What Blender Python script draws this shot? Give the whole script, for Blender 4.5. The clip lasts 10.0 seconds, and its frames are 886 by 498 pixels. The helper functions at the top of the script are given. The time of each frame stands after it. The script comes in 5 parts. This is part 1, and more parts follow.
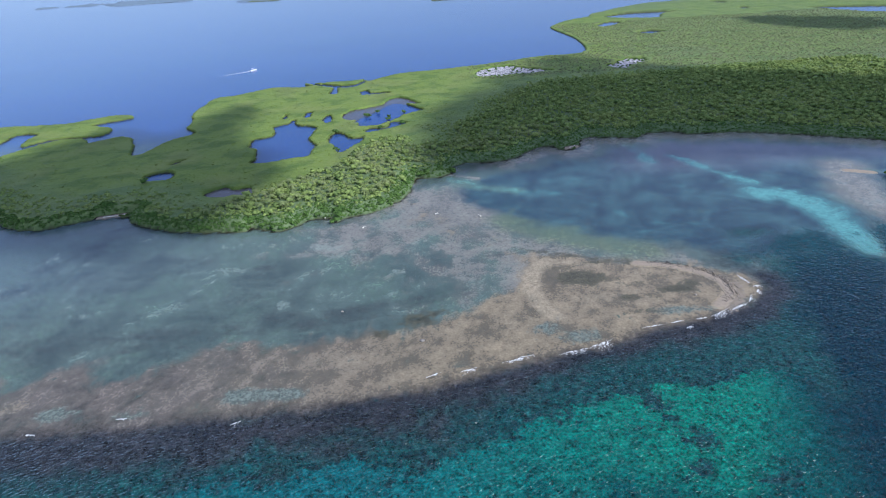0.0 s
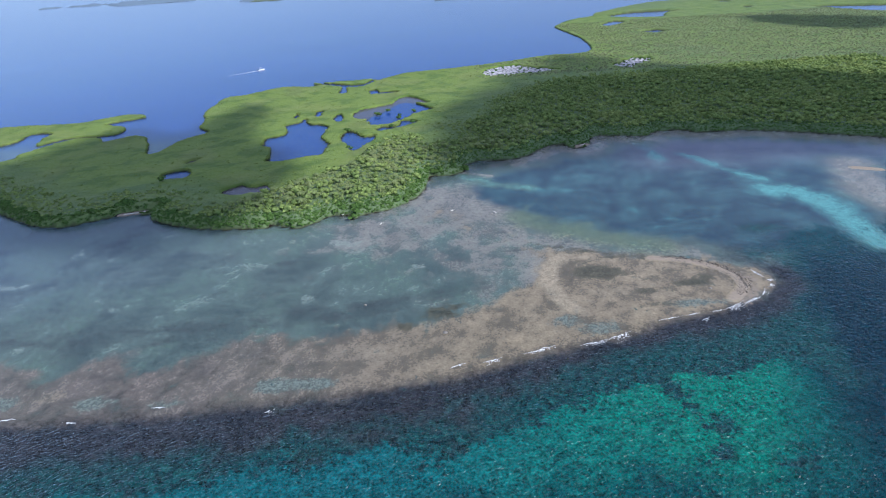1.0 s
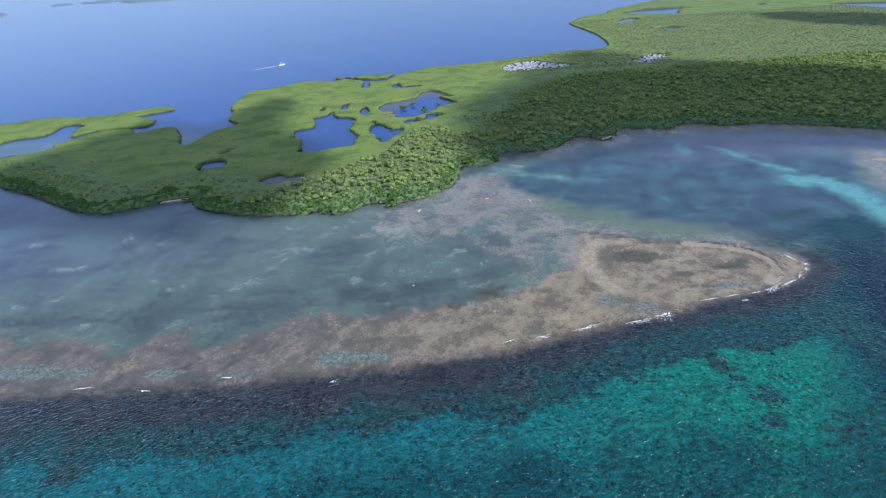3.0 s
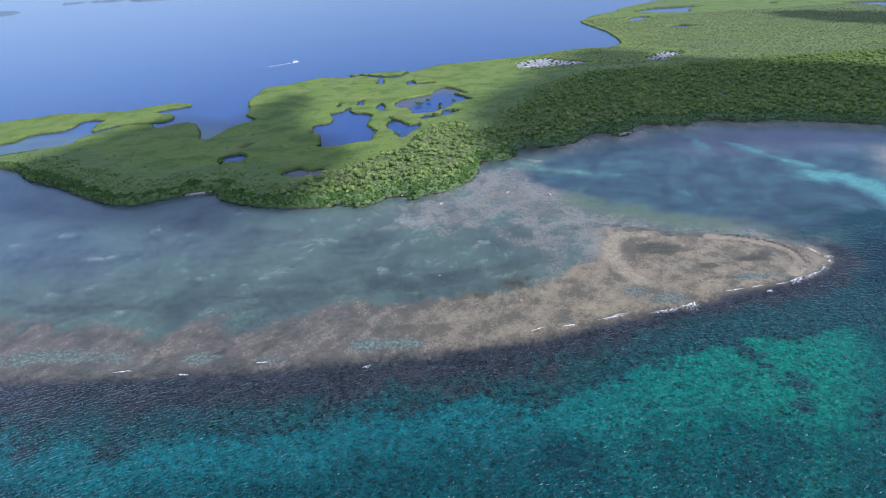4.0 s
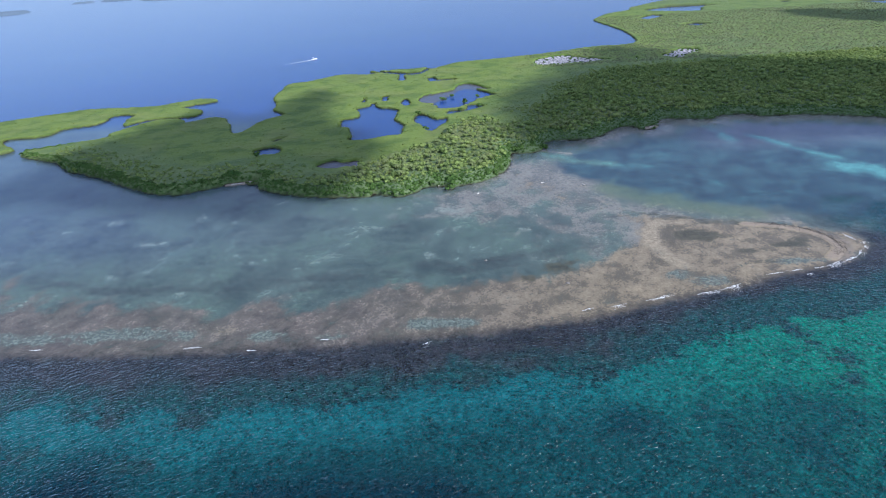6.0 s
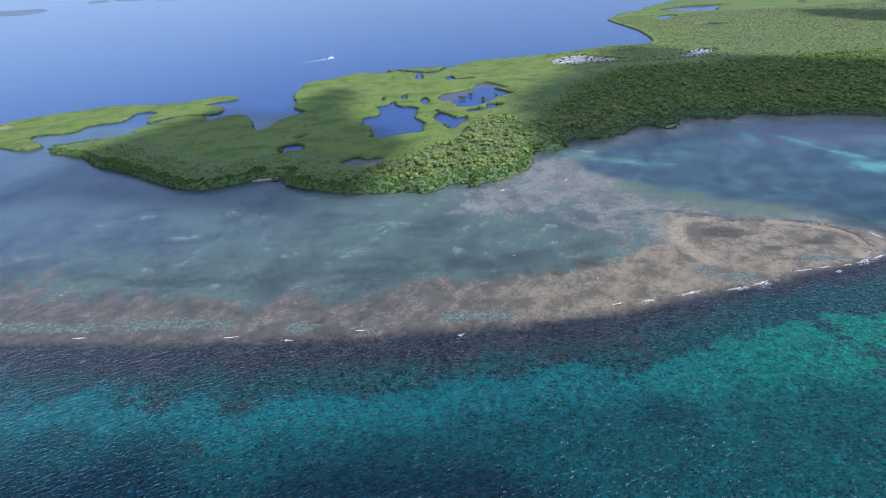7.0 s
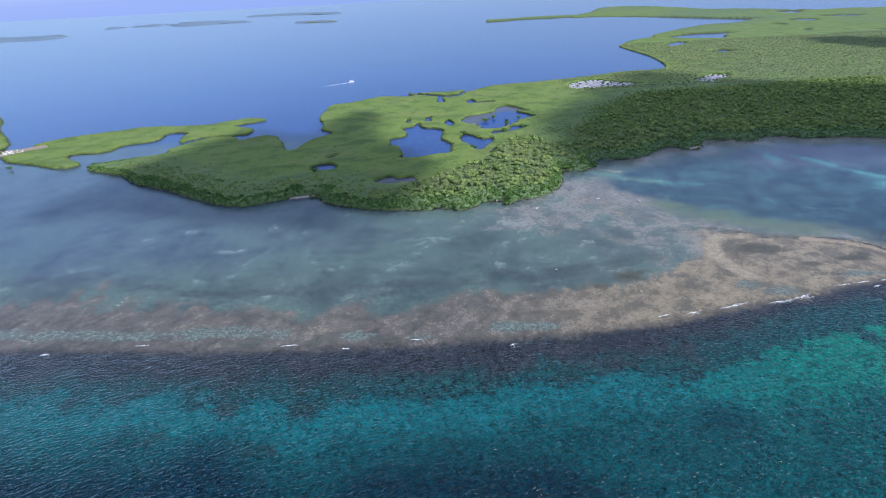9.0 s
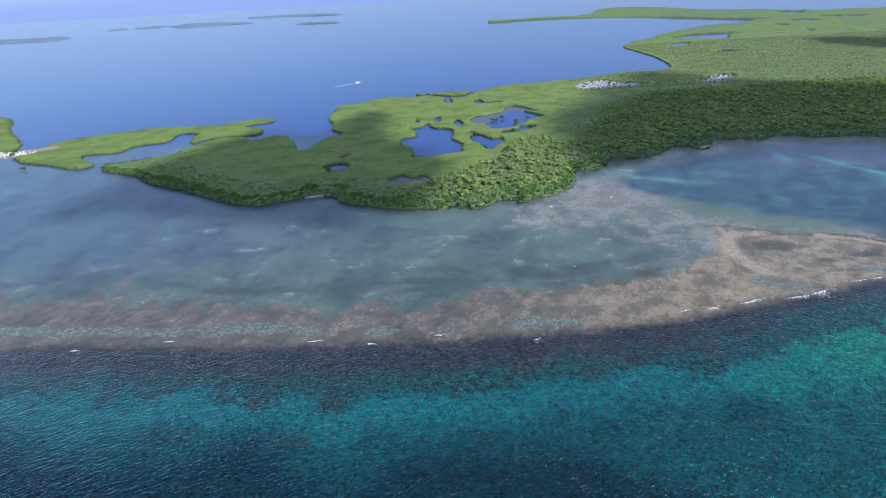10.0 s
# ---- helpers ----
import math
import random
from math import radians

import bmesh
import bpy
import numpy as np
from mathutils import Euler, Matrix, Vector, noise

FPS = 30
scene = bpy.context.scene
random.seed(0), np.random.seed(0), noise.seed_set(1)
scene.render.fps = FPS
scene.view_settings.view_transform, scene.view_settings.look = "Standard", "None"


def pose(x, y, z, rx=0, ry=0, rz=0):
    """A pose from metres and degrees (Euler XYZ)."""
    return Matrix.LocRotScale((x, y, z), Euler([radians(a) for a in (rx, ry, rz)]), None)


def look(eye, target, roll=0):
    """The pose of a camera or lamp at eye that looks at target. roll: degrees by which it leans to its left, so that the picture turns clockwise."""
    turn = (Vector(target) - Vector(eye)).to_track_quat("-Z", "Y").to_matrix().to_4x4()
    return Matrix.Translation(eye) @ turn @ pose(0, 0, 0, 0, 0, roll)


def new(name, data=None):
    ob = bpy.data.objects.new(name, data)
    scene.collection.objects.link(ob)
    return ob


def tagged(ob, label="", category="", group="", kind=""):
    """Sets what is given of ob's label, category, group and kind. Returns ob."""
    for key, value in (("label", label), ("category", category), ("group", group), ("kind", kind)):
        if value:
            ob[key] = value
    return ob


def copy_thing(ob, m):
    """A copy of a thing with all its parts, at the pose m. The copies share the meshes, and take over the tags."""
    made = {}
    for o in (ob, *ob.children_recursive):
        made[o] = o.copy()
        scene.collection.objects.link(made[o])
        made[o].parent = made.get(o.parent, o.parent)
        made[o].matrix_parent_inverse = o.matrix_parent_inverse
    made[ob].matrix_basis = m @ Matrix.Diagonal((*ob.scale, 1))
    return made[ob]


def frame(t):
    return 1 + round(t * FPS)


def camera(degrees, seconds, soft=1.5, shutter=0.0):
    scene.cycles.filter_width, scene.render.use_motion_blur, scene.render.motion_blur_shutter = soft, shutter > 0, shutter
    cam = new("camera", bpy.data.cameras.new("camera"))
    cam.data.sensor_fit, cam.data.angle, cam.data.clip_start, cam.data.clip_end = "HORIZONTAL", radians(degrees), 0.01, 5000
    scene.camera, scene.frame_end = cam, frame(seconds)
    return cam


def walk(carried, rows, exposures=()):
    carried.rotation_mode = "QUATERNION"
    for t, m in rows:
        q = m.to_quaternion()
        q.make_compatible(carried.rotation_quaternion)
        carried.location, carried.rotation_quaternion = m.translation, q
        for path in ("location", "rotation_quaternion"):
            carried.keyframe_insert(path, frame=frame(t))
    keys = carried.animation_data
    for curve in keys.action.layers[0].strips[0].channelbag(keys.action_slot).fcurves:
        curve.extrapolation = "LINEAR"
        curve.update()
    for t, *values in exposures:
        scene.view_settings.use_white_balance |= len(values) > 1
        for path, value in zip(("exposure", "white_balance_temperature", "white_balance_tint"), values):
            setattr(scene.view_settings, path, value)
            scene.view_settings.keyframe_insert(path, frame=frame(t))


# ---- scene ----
cam = camera(79.3, 10.0, 1.1)
PATH = [
    (0, (2.008, 1.451, 121.015), (1.99, 3.206, 120.057), -3.3),
    (0.5, (-2.053, -1.372, 121.748), (-2.073, 0.383, 120.79), -3.3),
    (1, (-6.096, -3.999, 122.426), (-6.117, -2.245, 121.466), -3.4),
    (1.5, (-10.442, -6.756, 122.569), (-10.463, -5.001, 121.609), -3.4),
    (2, (-14.453, -9.166, 122.601), (-14.474, -7.413, 121.638), -3.3),
    (2.5, (-18.935, -11.7, 122.269), (-18.961, -9.947, 121.304), -3.3),
    (4, (-32.632, -18.973, 120.532), (-32.688, -17.222, 119.566), -3.3),
    (4.5, (-37.377, -21.629, 119.974), (-37.43, -19.879, 119.008), -3.3),
    (5, (-42.35, -24.256, 119.64), (-42.395, -22.506, 118.673), -3.3),
    (5.5, (-47.132, -26.74, 119.581), (-47.184, -24.989, 118.615), -3.3),
    (7, (-61.486, -33.468, 119.892), (-61.58, -31.719, 118.928), -3.3),
    (7.5, (-66.199, -35.805, 120.009), (-66.298, -34.055, 119.047), -3.2),
    (8, (-70.721, -37.727, 120.165), (-70.824, -35.967, 119.221), -3.2),
    (8.5, (-75.366, -39.985, 120.373), (-75.471, -38.21, 119.457), -3.1),
    (9, (-79.885, -42.181, 120.462), (-79.99, -40.391, 119.574), -3.1),
    (9.5, (-84.527, -44.241, 120.57), (-84.633, -42.45, 119.687), -3.0),
    (10, (-88.85, -46.019, 120.774), (-88.955, -44.228, 119.89), -3.2),
]
walk(cam, [(t, look(eye, target, roll)) for t, eye, target, roll in PATH], [(0.0, 0.05, 5550, 15)])

# ---- light ----
SUN_TO = Vector((0.60, -0.46, 0.655)).normalized()      # towards the sun
world = bpy.data.worlds.new("sky")
scene.world = world
world.use_nodes = True
wt = world.node_tree
wt.nodes.clear()


def wnode(kind, **inputs):
    n = wt.nodes.new(kind)
    for k, v in inputs.items():
        n.inputs[k.replace("_", " ")].default_value = v
    return n


sky = wt.nodes.new("ShaderNodeTexSky")
sky.sky_type = "NISHITA"
sky.sun_disc = False
sky.sun_elevation = math.asin(SUN_TO.z)
sky.sun_rotation = math.atan2(SUN_TO.x, SUN_TO.y)
sky.air_density, sky.dust_density, sky.ozone_density = 1.0, 0.15, 3.0
coord = wt.nodes.new("ShaderNodeTexCoord")
squash = wt.nodes.new("ShaderNodeMapping")
squash.inputs["Scale"].default_value = (1.0, 1.0, 2.6)
puffs = wnode("ShaderNodeTexNoise", Scale=2.6, Detail=6.0, Roughness=0.6)
ramp = wt.nodes.new("ShaderNodeMapRange")
ramp.inputs["From Min"].default_value, ramp.inputs["From Max"].default_value = 0.34, 0.62
ramp.inputs["To Max"].default_value = 0.85
veil = wt.nodes.new("ShaderNodeMix")
veil.data_type = "RGBA"
veil.inputs[7].default_value = (6.6, 6.6, 7.4, 1.0)
back = wt.nodes.new("ShaderNodeBackground")
back.inputs["Strength"].default_value = 0.138
wout = wt.nodes.new("ShaderNodeOutputWorld")
wt.links.new(coord.outputs["Generated"], squash.inputs["Vector"])
wt.links.new(squash.outputs["Vector"], puffs.inputs["Vector"])
wt.links.new(puffs.outputs["Fac"], ramp.inputs["Value"])
split = wt.nodes.new("ShaderNodeSeparateXYZ")
deck = wt.nodes.new("ShaderNodeMapRange")
deck.inputs["From Min"].default_value, deck.inputs["From Max"].default_value = 0.22, 0.5
thin = wt.nodes.new("ShaderNodeMath")
thin.operation = "MULTIPLY"
wt.links.new(coord.outputs["Generated"], split.inputs[0])
wt.links.new(split.outputs["Z"], deck.inputs["Value"])
wt.links.new(deck.outputs["Result"], thin.inputs[0])
wt.links.new(ramp.outputs["Result"], thin.inputs[1])
wt.links.new(thin.outputs[0], veil.inputs["Factor"])
wt.links.new(sky.outputs["Color"], veil.inputs[6])
# pale haze that thickens towards the horizon all round
low_air = wt.nodes.new("ShaderNodeMapRange")
low_air.inputs["From Min"].default_value, low_air.inputs["From Max"].default_value = 0.0, 0.14
low_air.inputs["To Min"].default_value, low_air.inputs["To Max"].default_value = 0.85, 0.0
haze = wt.nodes.new("ShaderNodeMix")
haze.data_type = "RGBA"
haze.inputs[7].default_value = (1.55, 2.5, 5.5, 1.0)
wt.links.new(split.outputs["Z"], low_air.inputs["Value"])
wt.links.new(low_air.outputs["Result"], haze.inputs["Factor"])
wt.links.new(veil.outputs[2], haze.inputs[6])
wt.links.new(haze.outputs[2], back.inputs["Color"])
wt.links.new(back.outputs["Background"], wout.inputs["Surface"])

sun = new("sun", bpy.data.lights.new("sun", "SUN"))
sun.data.energy, sun.data.angle, sun.data.color = 4.4, radians(1.2), (1.0, 0.95, 0.87)
sun.matrix_world = look((0, 0, 500), Vector((0, 0, 500)) - SUN_TO)


# ---- materials ----
class Nodes:
    """A small builder of node materials on world metres."""

    def __init__(self, name):
        self.mat = bpy.data.materials.new(name)
        self.mat.use_nodes = True
        self.tree = self.mat.node_tree
        self.tree.nodes.clear()
        self.out = self.add("ShaderNodeOutputMaterial")
        self.pos = self.add("ShaderNodeNewGeometry").outputs["Position"]

    def add(self, kind):
        return self.tree.nodes.new(kind)

    def put(self, value, socket):
        if isinstance(value, bpy.types.NodeSocket):
            self.tree.links.new(value, socket)
        elif isinstance(value, (tuple, list)) and socket.type == "RGBA" and len(value) == 3:
            socket.default_value = (*value, 1.0)
        else:
            socket.default_value = value

    def stretch(self, scale, turn=0.0):
        m = self.add("ShaderNodeMapping")
        self.put(self.pos, m.inputs["Vector"])
        m.vector_type = "TEXTURE"
        m.inputs["Scale"].default_value = scale
        m.inputs["Rotation"].default_value = (0, 0, radians(turn))
        return m.outputs["Vector"]

    def noise(self, size, detail=4.0, rough=0.55, vector=None, warp=0.0):
        n = self.add("ShaderNodeTexNoise")
        self.put(vector or self.pos, n.inputs["Vector"])
        n.inputs["Scale"].default_value = 1.0 / size
        n.inputs["Detail"].default_value = detail
        n.inputs["Roughness"].default_value = rough
        n.inputs["Distortion"].default_value = warp
        return n.outputs["Fac"]

    def strong(self, *args, gain=2.6, **more):
        """Noise spread over the whole range from 0 to 1."""
        return self.math("ADD", self.math("MULTIPLY", self.math("SUBTRACT", self.noise(*args, **more), 0.5), gain), 0.5, True)

    def field(self, name):
        a = self.add("ShaderNodeAttribute")
        a.attribute_name = name
        return a.outputs["Fac"]

    def math(self, op, a, b=0.0, clamp=False):
        m = self.add("ShaderNodeMath")
        m.operation, m.use_clamp = op, clamp
        self.put(a, m.inputs[0])
        self.put(b, m.inputs[1])
        return m.outputs[0]

    def step(self, value, low, high, to_low=0.0, to_high=1.0):
        m = self.add("ShaderNodeMapRange")
        m.interpolation_type = "SMOOTHSTEP"
        for v, k in ((value, "Value"), (low, "From Min"), (high, "From Max"), (to_low, "To Min"), (to_high, "To Max")):
            self.put(v, m.inputs[k])
        return m.outputs["Result"]

    def mix(self, fac, a, b):
        m = self.add("ShaderNodeMix")
        m.data_type = "RGBA"
        self.put(fac, m.inputs[0])
        self.put(a, m.inputs[6])
        self.put(b, m.inputs[7])
        return m.outputs[2]

    def scaled(self, color, value):
        v = self.add("ShaderNodeVectorMath")
        v.operation = "SCALE"
        self.put(color, v.inputs[0])
        self.put(value, v.inputs["Scale"])
        return v.outputs[0]

    def bump(self, height, strength, distance):
        b = self.add("ShaderNodeBump")
        b.inputs["Strength"].default_value = strength
        b.inputs["Distance"].default_value = distance
        self.put(height, b.inputs["Height"])
        return b.outputs["Normal"]

    def island(self):
        return self.add("ShaderNodeNewGeometry").outputs["Random Per Island"]

    def principled(self, color, rough=0.6, normal=None, spec=0.3, **more):
        p = self.add("ShaderNodeBsdfPrincipled")
        self.put(color, p.inputs["Base Color"])
        self.put(rough, p.inputs["Roughness"])
        p.inputs["Specular IOR Level"].default_value = spec
        if normal:
            self.put(normal, p.inputs["Normal"])
        for k, v in more.items():
            self.put(v, p.inputs[k.replace("_", " ")])
        return p.outputs["BSDF"]

    def done(self, shader):
        self.put(shader, self.out.inputs["Surface"])
        return self.mat


def plain(name, color, rough=0.6, spread=0.25, size=0.4, metallic=0.0, bump=0.2):
    n = Nodes(name)
    g = n.noise(size, 5.0)
    g2 = n.noise(size * 8, 3.0)
    f = n.step(n.math("ADD", n.math("MULTIPLY", g, 0.6), n.math("MULTIPLY", g2, 0.4)), 0.3, 0.7)
    dark = tuple(c * (1 - spread) for c in color)
    light = tuple(min(1.0, c * (1 + spread)) for c in color)
    return n.done(n.principled(n.mix(f, dark, light), rough, n.bump(g, bump, size * 0.3), Metallic=metallic))


def sea_colour(n):
    """The colour that the sea floor gives through the clear water, and that of the dry ground, from the fields of the
    plan. Some reflected sky and shore shade is put in.
    """
    big, mid, fine = n.noise(38, 4), n.noise(8, 6, 0.62), n.noise(1.1, 4, 0.75)
    grain = n.strong(0.9, 1, 0.6, gain=2.4)
    gritty, lumpy = n.strong(2.2, 3, 0.75, gain=2.9), n.strong(13, 6, 0.7, gain=2.8)
    streak = n.strong(8, 9, 0.70, n.stretch((2.4, 1.0, 1.0), 6), 0.4)
    cloudy = n.strong(14, 8, 0.60, n.stretch((0.8, 1.25, 1.0), -28), 0.3, gain=2.4)

    def mask(name, amount, low, high, wob):
        return n.step(n.math("ADD", n.field(name), n.math("MULTIPLY", n.math("SUBTRACT", wob, 0.5), amount)), low, high)

    # lagoon floor: sea grass, pale sand patches
    drift = n.strong(20, 7, 0.64, n.stretch((1.0, 1.25, 1.0), -20), 0.6, gain=2.2)
    col = n.mix(n.step(n.math("ADD", n.math("MULTIPLY", drift, 0.7), n.math("MULTIPLY", streak, 0.3)), 0.1, 0.95), LAG_DARK, LAG_MID)
    col = n.mix(n.math("MULTIPLY", n.step(big, 0.42, 0.62), 0.6), col, n.mix(n.step(gritty, 0.35, 0.65), LAG_MID, LAG_GREEN))
    pale_spot = n.math("MULTIPLY", n.step(drift, 0.5, 0.9), n.step(n.strong(9, 8, 0.7, n.stretch((1.7, 0.9, 1.0), 24), 0.5), 0.55, 0.95))
    col = n.mix(n.math("MULTIPLY", pale_spot, 0.7), col, LAG_PALE)
    silt = n.math("MULTIPLY", mask("silt", 0.9, 0.25, 0.95, lumpy), 0.8)
    col = n.mix(silt, col, n.mix(n.math("ADD", n.math("MULTIPLY", gritty, 0.3), n.math("MULTIPLY", drift, 0.7)), SILT_DARK, SILT_LIGHT))
    shoal = mask("shoal", 0.9, 0.35, 0.85, lumpy)
    col = n.mix(n.math("MULTIPLY", shoal, 0.5), col, LAG_PALE)
    col = n.mix(n.math("MULTIPLY", mask("grass", 1.0, 0.3, 0.9, streak), 0.8), col, n.mix(gritty, GRASS_DARK, LAG_DARK))
    # blue, deeper basins
    blue = mask("basin", 0.5, 0.15, 0.85, lumpy)
    basincol = n.mix(n.step(n.math("ADD", n.math("MULTIPLY", drift, 0.75), n.math("MULTIPLY", streak, 0.25)), 0.2, 0.85), BASIN_DARK, BASIN_MID)
    basincol = n.mix(n.math("MULTIPLY", n.step(streak, 0.65, 1.0), n.step(big, 0.4, 0.6, 0.0, 0.3)), basincol, PALE_SAND)
    # lilac sky sheen over the north-east shallows, put into the colour
    basincol = n.mix(n.field("lilac"), basincol, n.mix(drift, LILAC_DARK, LILAC_LIGHT))
    basincol = n.mix(mask("hole", 0.5, 0.2, 0.95, lumpy), basincol, BASIN_DARK)
    col = n.mix(blue, col, basincol)
    col = n.mix(n.math("MULTIPLY", mask("moss", 1.1, 0.25, 1.1, n.math("ADD", n.math("MULTIPLY", lumpy, 0.6), n.math("MULTIPLY", drift, 0.4))), 0.85), col, n.mix(gritty, MOSS_DARK, MOSS_LIGHT))
    # blue of the bay water, with reflected sky put into the colour
    open_bay = n.field("bay")
    col = n.mix(open_bay, col, n.mix(n.step(n.noise(120, 4, 0.5, n.stretch((3.0, 1.0, 1.0), 4)), 0.3, 0.7), BAY_DARK, BAY_MID))
    # pale sand under water east of the spit
    pale = mask("pale", 1.15, 0.2, 1.25, n.math("ADD", n.math("MULTIPLY", drift, 0.5), n.math("MULTIPLY", lumpy, 0.5)))
    col = n.mix(n.math("MULTIPLY", pale, 0.9), col, PALE_SAND)
    # turbid brown sand of the reef flat and the spit
    billow = n.math("ADD", n.math("MULTIPLY", cloudy, 0.55), n.math("MULTIPLY", n.strong(4.5, 6, 0.6, n.stretch((1.0, 1.5, 1.0), -35), 0.5, gain=2.4), 0.45))
    sand = mask("sand", 1.1, 0.26, 0.82, billow)
    sandcol = n.mix(n.step(n.math("ADD", n.math("MULTIPLY", billow, 0.65), n.math("MULTIPLY", lumpy, 0.35)), 0.2, 0.8), SAND_DARK, SAND_LIGHT)
    sandcol = n.mix(n.math("MULTIPLY", n.step(gritty, 0.55, 0.95), 0.22), sandcol, SAND_DARK)
    # sand turns darker and duller towards the west
    sandcol = n.mix(n.math("MULTIPLY", n.field("west_sand"), 0.7), sandcol, n.mix(n.step(billow, 0.15, 0.85), WEST_SAND_DARK, WEST_SAND_LIGHT))
    sandcol = n.mix(n.math("MULTIPLY", mask("bank", 0.5, 0.15, 0.9, billow), 0.85), sandcol, n.mix(gritty, BANK_DARK, BANK_LIGHT))
    col = n.mix(n.math("MULTIPLY", sand, n.math("SUBTRACT", 0.94, n.math("MULTIPLY", n.field("west_sand"), 0.12))), col, sandcol)
    # clear shallow pools of the flat
    pool = n.math("MULTIPLY", mask("pool", 1.25, 0.25, 0.8, n.math("ADD", n.math("MULTIPLY", lumpy, 0.6), n.math("MULTIPLY", gritty, 0.4))), 0.95)
    col = n.mix(pool, col, n.mix(n.strong(1.6, 2, 0.8, gain=3.0), POOL_DARK, POOL_LIGHT))
    weed = mask("weed", 1.3, 0.3, 0.85, n.math("ADD", n.math("MULTIPLY", lumpy, 0.6), n.math("MULTIPLY", gritty, 0.4)))
    col = n.mix(n.math("MULTIPLY", weed, 0.88), col, n.mix(n.step(gritty, 0.4, 0.65), WEED_DARK, WEED_LIGHT))
    # dark rubble and coral outside the crest
    coral = mask("coral", 0.5, 0.1, 0.9, lumpy)
    coralcol = n.mix(n.step(n.math("ADD", n.math("MULTIPLY", gritty, 0.4), n.math("MULTIPLY", drift, 0.6)), 0.2, 0.85), CORAL_DARK, CORAL_LIGHT)
    coralcol = n.mix(n.math("MULTIPLY", n.step(grain, 0.55, 0.9), 0.55), coralcol, CORAL_PALE)
    coralcol = n.mix(mask("below", 0.7, 0.15, 0.9, lumpy), coralcol, n.mix(n.step(gritty, 0.15, 0.95), DEEPCORAL, (0.016, 0.088, 0.080)))
    col = n.mix(coral, col, coralcol)
    # bright sand slope with coral heads
    turq = mask("slope", 1.25, 0.41, 0.61, n.math("ADD", n.math("MULTIPLY", lumpy, 0.55), n.math("MULTIPLY", gritty, 0.45)))
    lit = n.mix(n.field("green"), TURQ_BLUE, TURQ_GREEN)
    shine = n.math("ADD", n.math("MULTIPLY", drift, 0.25), n.math("MULTIPLY", lumpy, 0.28))
    shine = n.math("ADD", n.math("ADD", shine, n.math("MULTIPLY", gritty, 0.17)), n.math("MULTIPLY", n.field("edge"), 0.5))
    turqcol = n.mix(n.step(shine, 0.25, 0.95), TURQ_MID, lit)
    turqcol = n.mix(n.math("MULTIPLY", n.step(n.math("ADD", n.math("MULTIPLY", gritty, 0.55), n.math("MULTIPLY", lumpy, 0.45)), 0.5, 0.15), 0.6), turqcol, TURQ_DARK)
    turqcol = n.mix(n.math("MULTIPLY", n.step(grain, 0.6, 0.95), 0.4), turqcol, lit)
    deepwob = n.math("ADD", n.math("MULTIPLY", lumpy, 0.6), n.math("MULTIPLY", gritty, 0.4))
    deep = mask("deep", 0.6, 0.05, 0.85, deepwob)
    turqcol = n.mix(n.math("MULTIPLY", deep, n.math("SUBTRACT", 0.92, n.math("MULTIPLY", n.field("green"), 0.32))), turqcol, n.mix(n.step(gritty, 0.2, 0.85), DEEP_DARK, DEEP_MID))
    col = n.mix(turq, col, turqcol)
    # coral heads, rubble and ripple marks a metre across and less
    speck = n.math("ADD", n.math("MULTIPLY", n.strong(2.4, 2, 0.8, n.stretch((1.0, 1.25, 1.0), 35), gain=2.8), 0.5), n.math("MULTIPLY", n.strong(0.85, 1, 0.7, gain=3.0), 0.5))
    reef = n.math("MAXIMUM", n.field("coral"), n.field("slope"))
    span = n.math("ADD", n.step(reef, 0.0, 1.0, 0.26, 1.05), n.math("MULTIPLY", n.field("slope"), -0.10))
    col = n.scaled(col, n.math("ADD", n.math("MULTIPLY", n.math("SUBTRACT", speck, 0.48), n.math("MULTIPLY", span, 2.25)), 1.0))
    col = n.scaled(col, n.math("SUBTRACT", 1.32, n.math("MULTIPLY", reef, 0.28)))
    # dry ground; its soil is blackened to draw the shadow line along the shore
    shore = n.step(n.field("dry"), 0.0, 1.0)
    col = n.mix(shore, col, n.mix(fine, SHADED_SOIL_DARK, SHADED_SOIL_LIGHT))
    beach = mask("beach", 0.4, 0.25, 0.65, gritty)
    col = n.mix(beach, col, n.mix(fine, BEACH_DARK, BEACH_LIGHT))
    mud = mask("mud", 0.6, 0.35, 0.7, mid)
    col = n.mix(mud, col, n.mix(mid, MUD_DARK, MUD_LIGHT))
    salt = mask("salt", 0.75, 0.42, 0.6, n.strong(7, 4, 0.65, gain=2.2))
    col = n.mix(salt, col, n.mix(n.step(n.noise(3.5, 5, 0.7), 0.42, 0.6), SALT_DARK, SALT_LIGHT))
    return col, mid, fine


def seabed_material():
    n = Nodes("sea_floor_and_soil")
    col, mid, fine = sea_colour(n)
    rubble = n.noise(1.5, 3, 0.75, n.stretch((1.6, 1.0, 1.0), 24), 0.3)
    relief = n.math("ADD", n.math("MULTIPLY", mid, 0.12), n.math("MULTIPLY", rubble, n.math("MAXIMUM", n.field("coral"), n.field("slope"))))
    return n.done(n.principled(col, 0.9, n.bump(relief, 1.0, 1.2), 0.0))


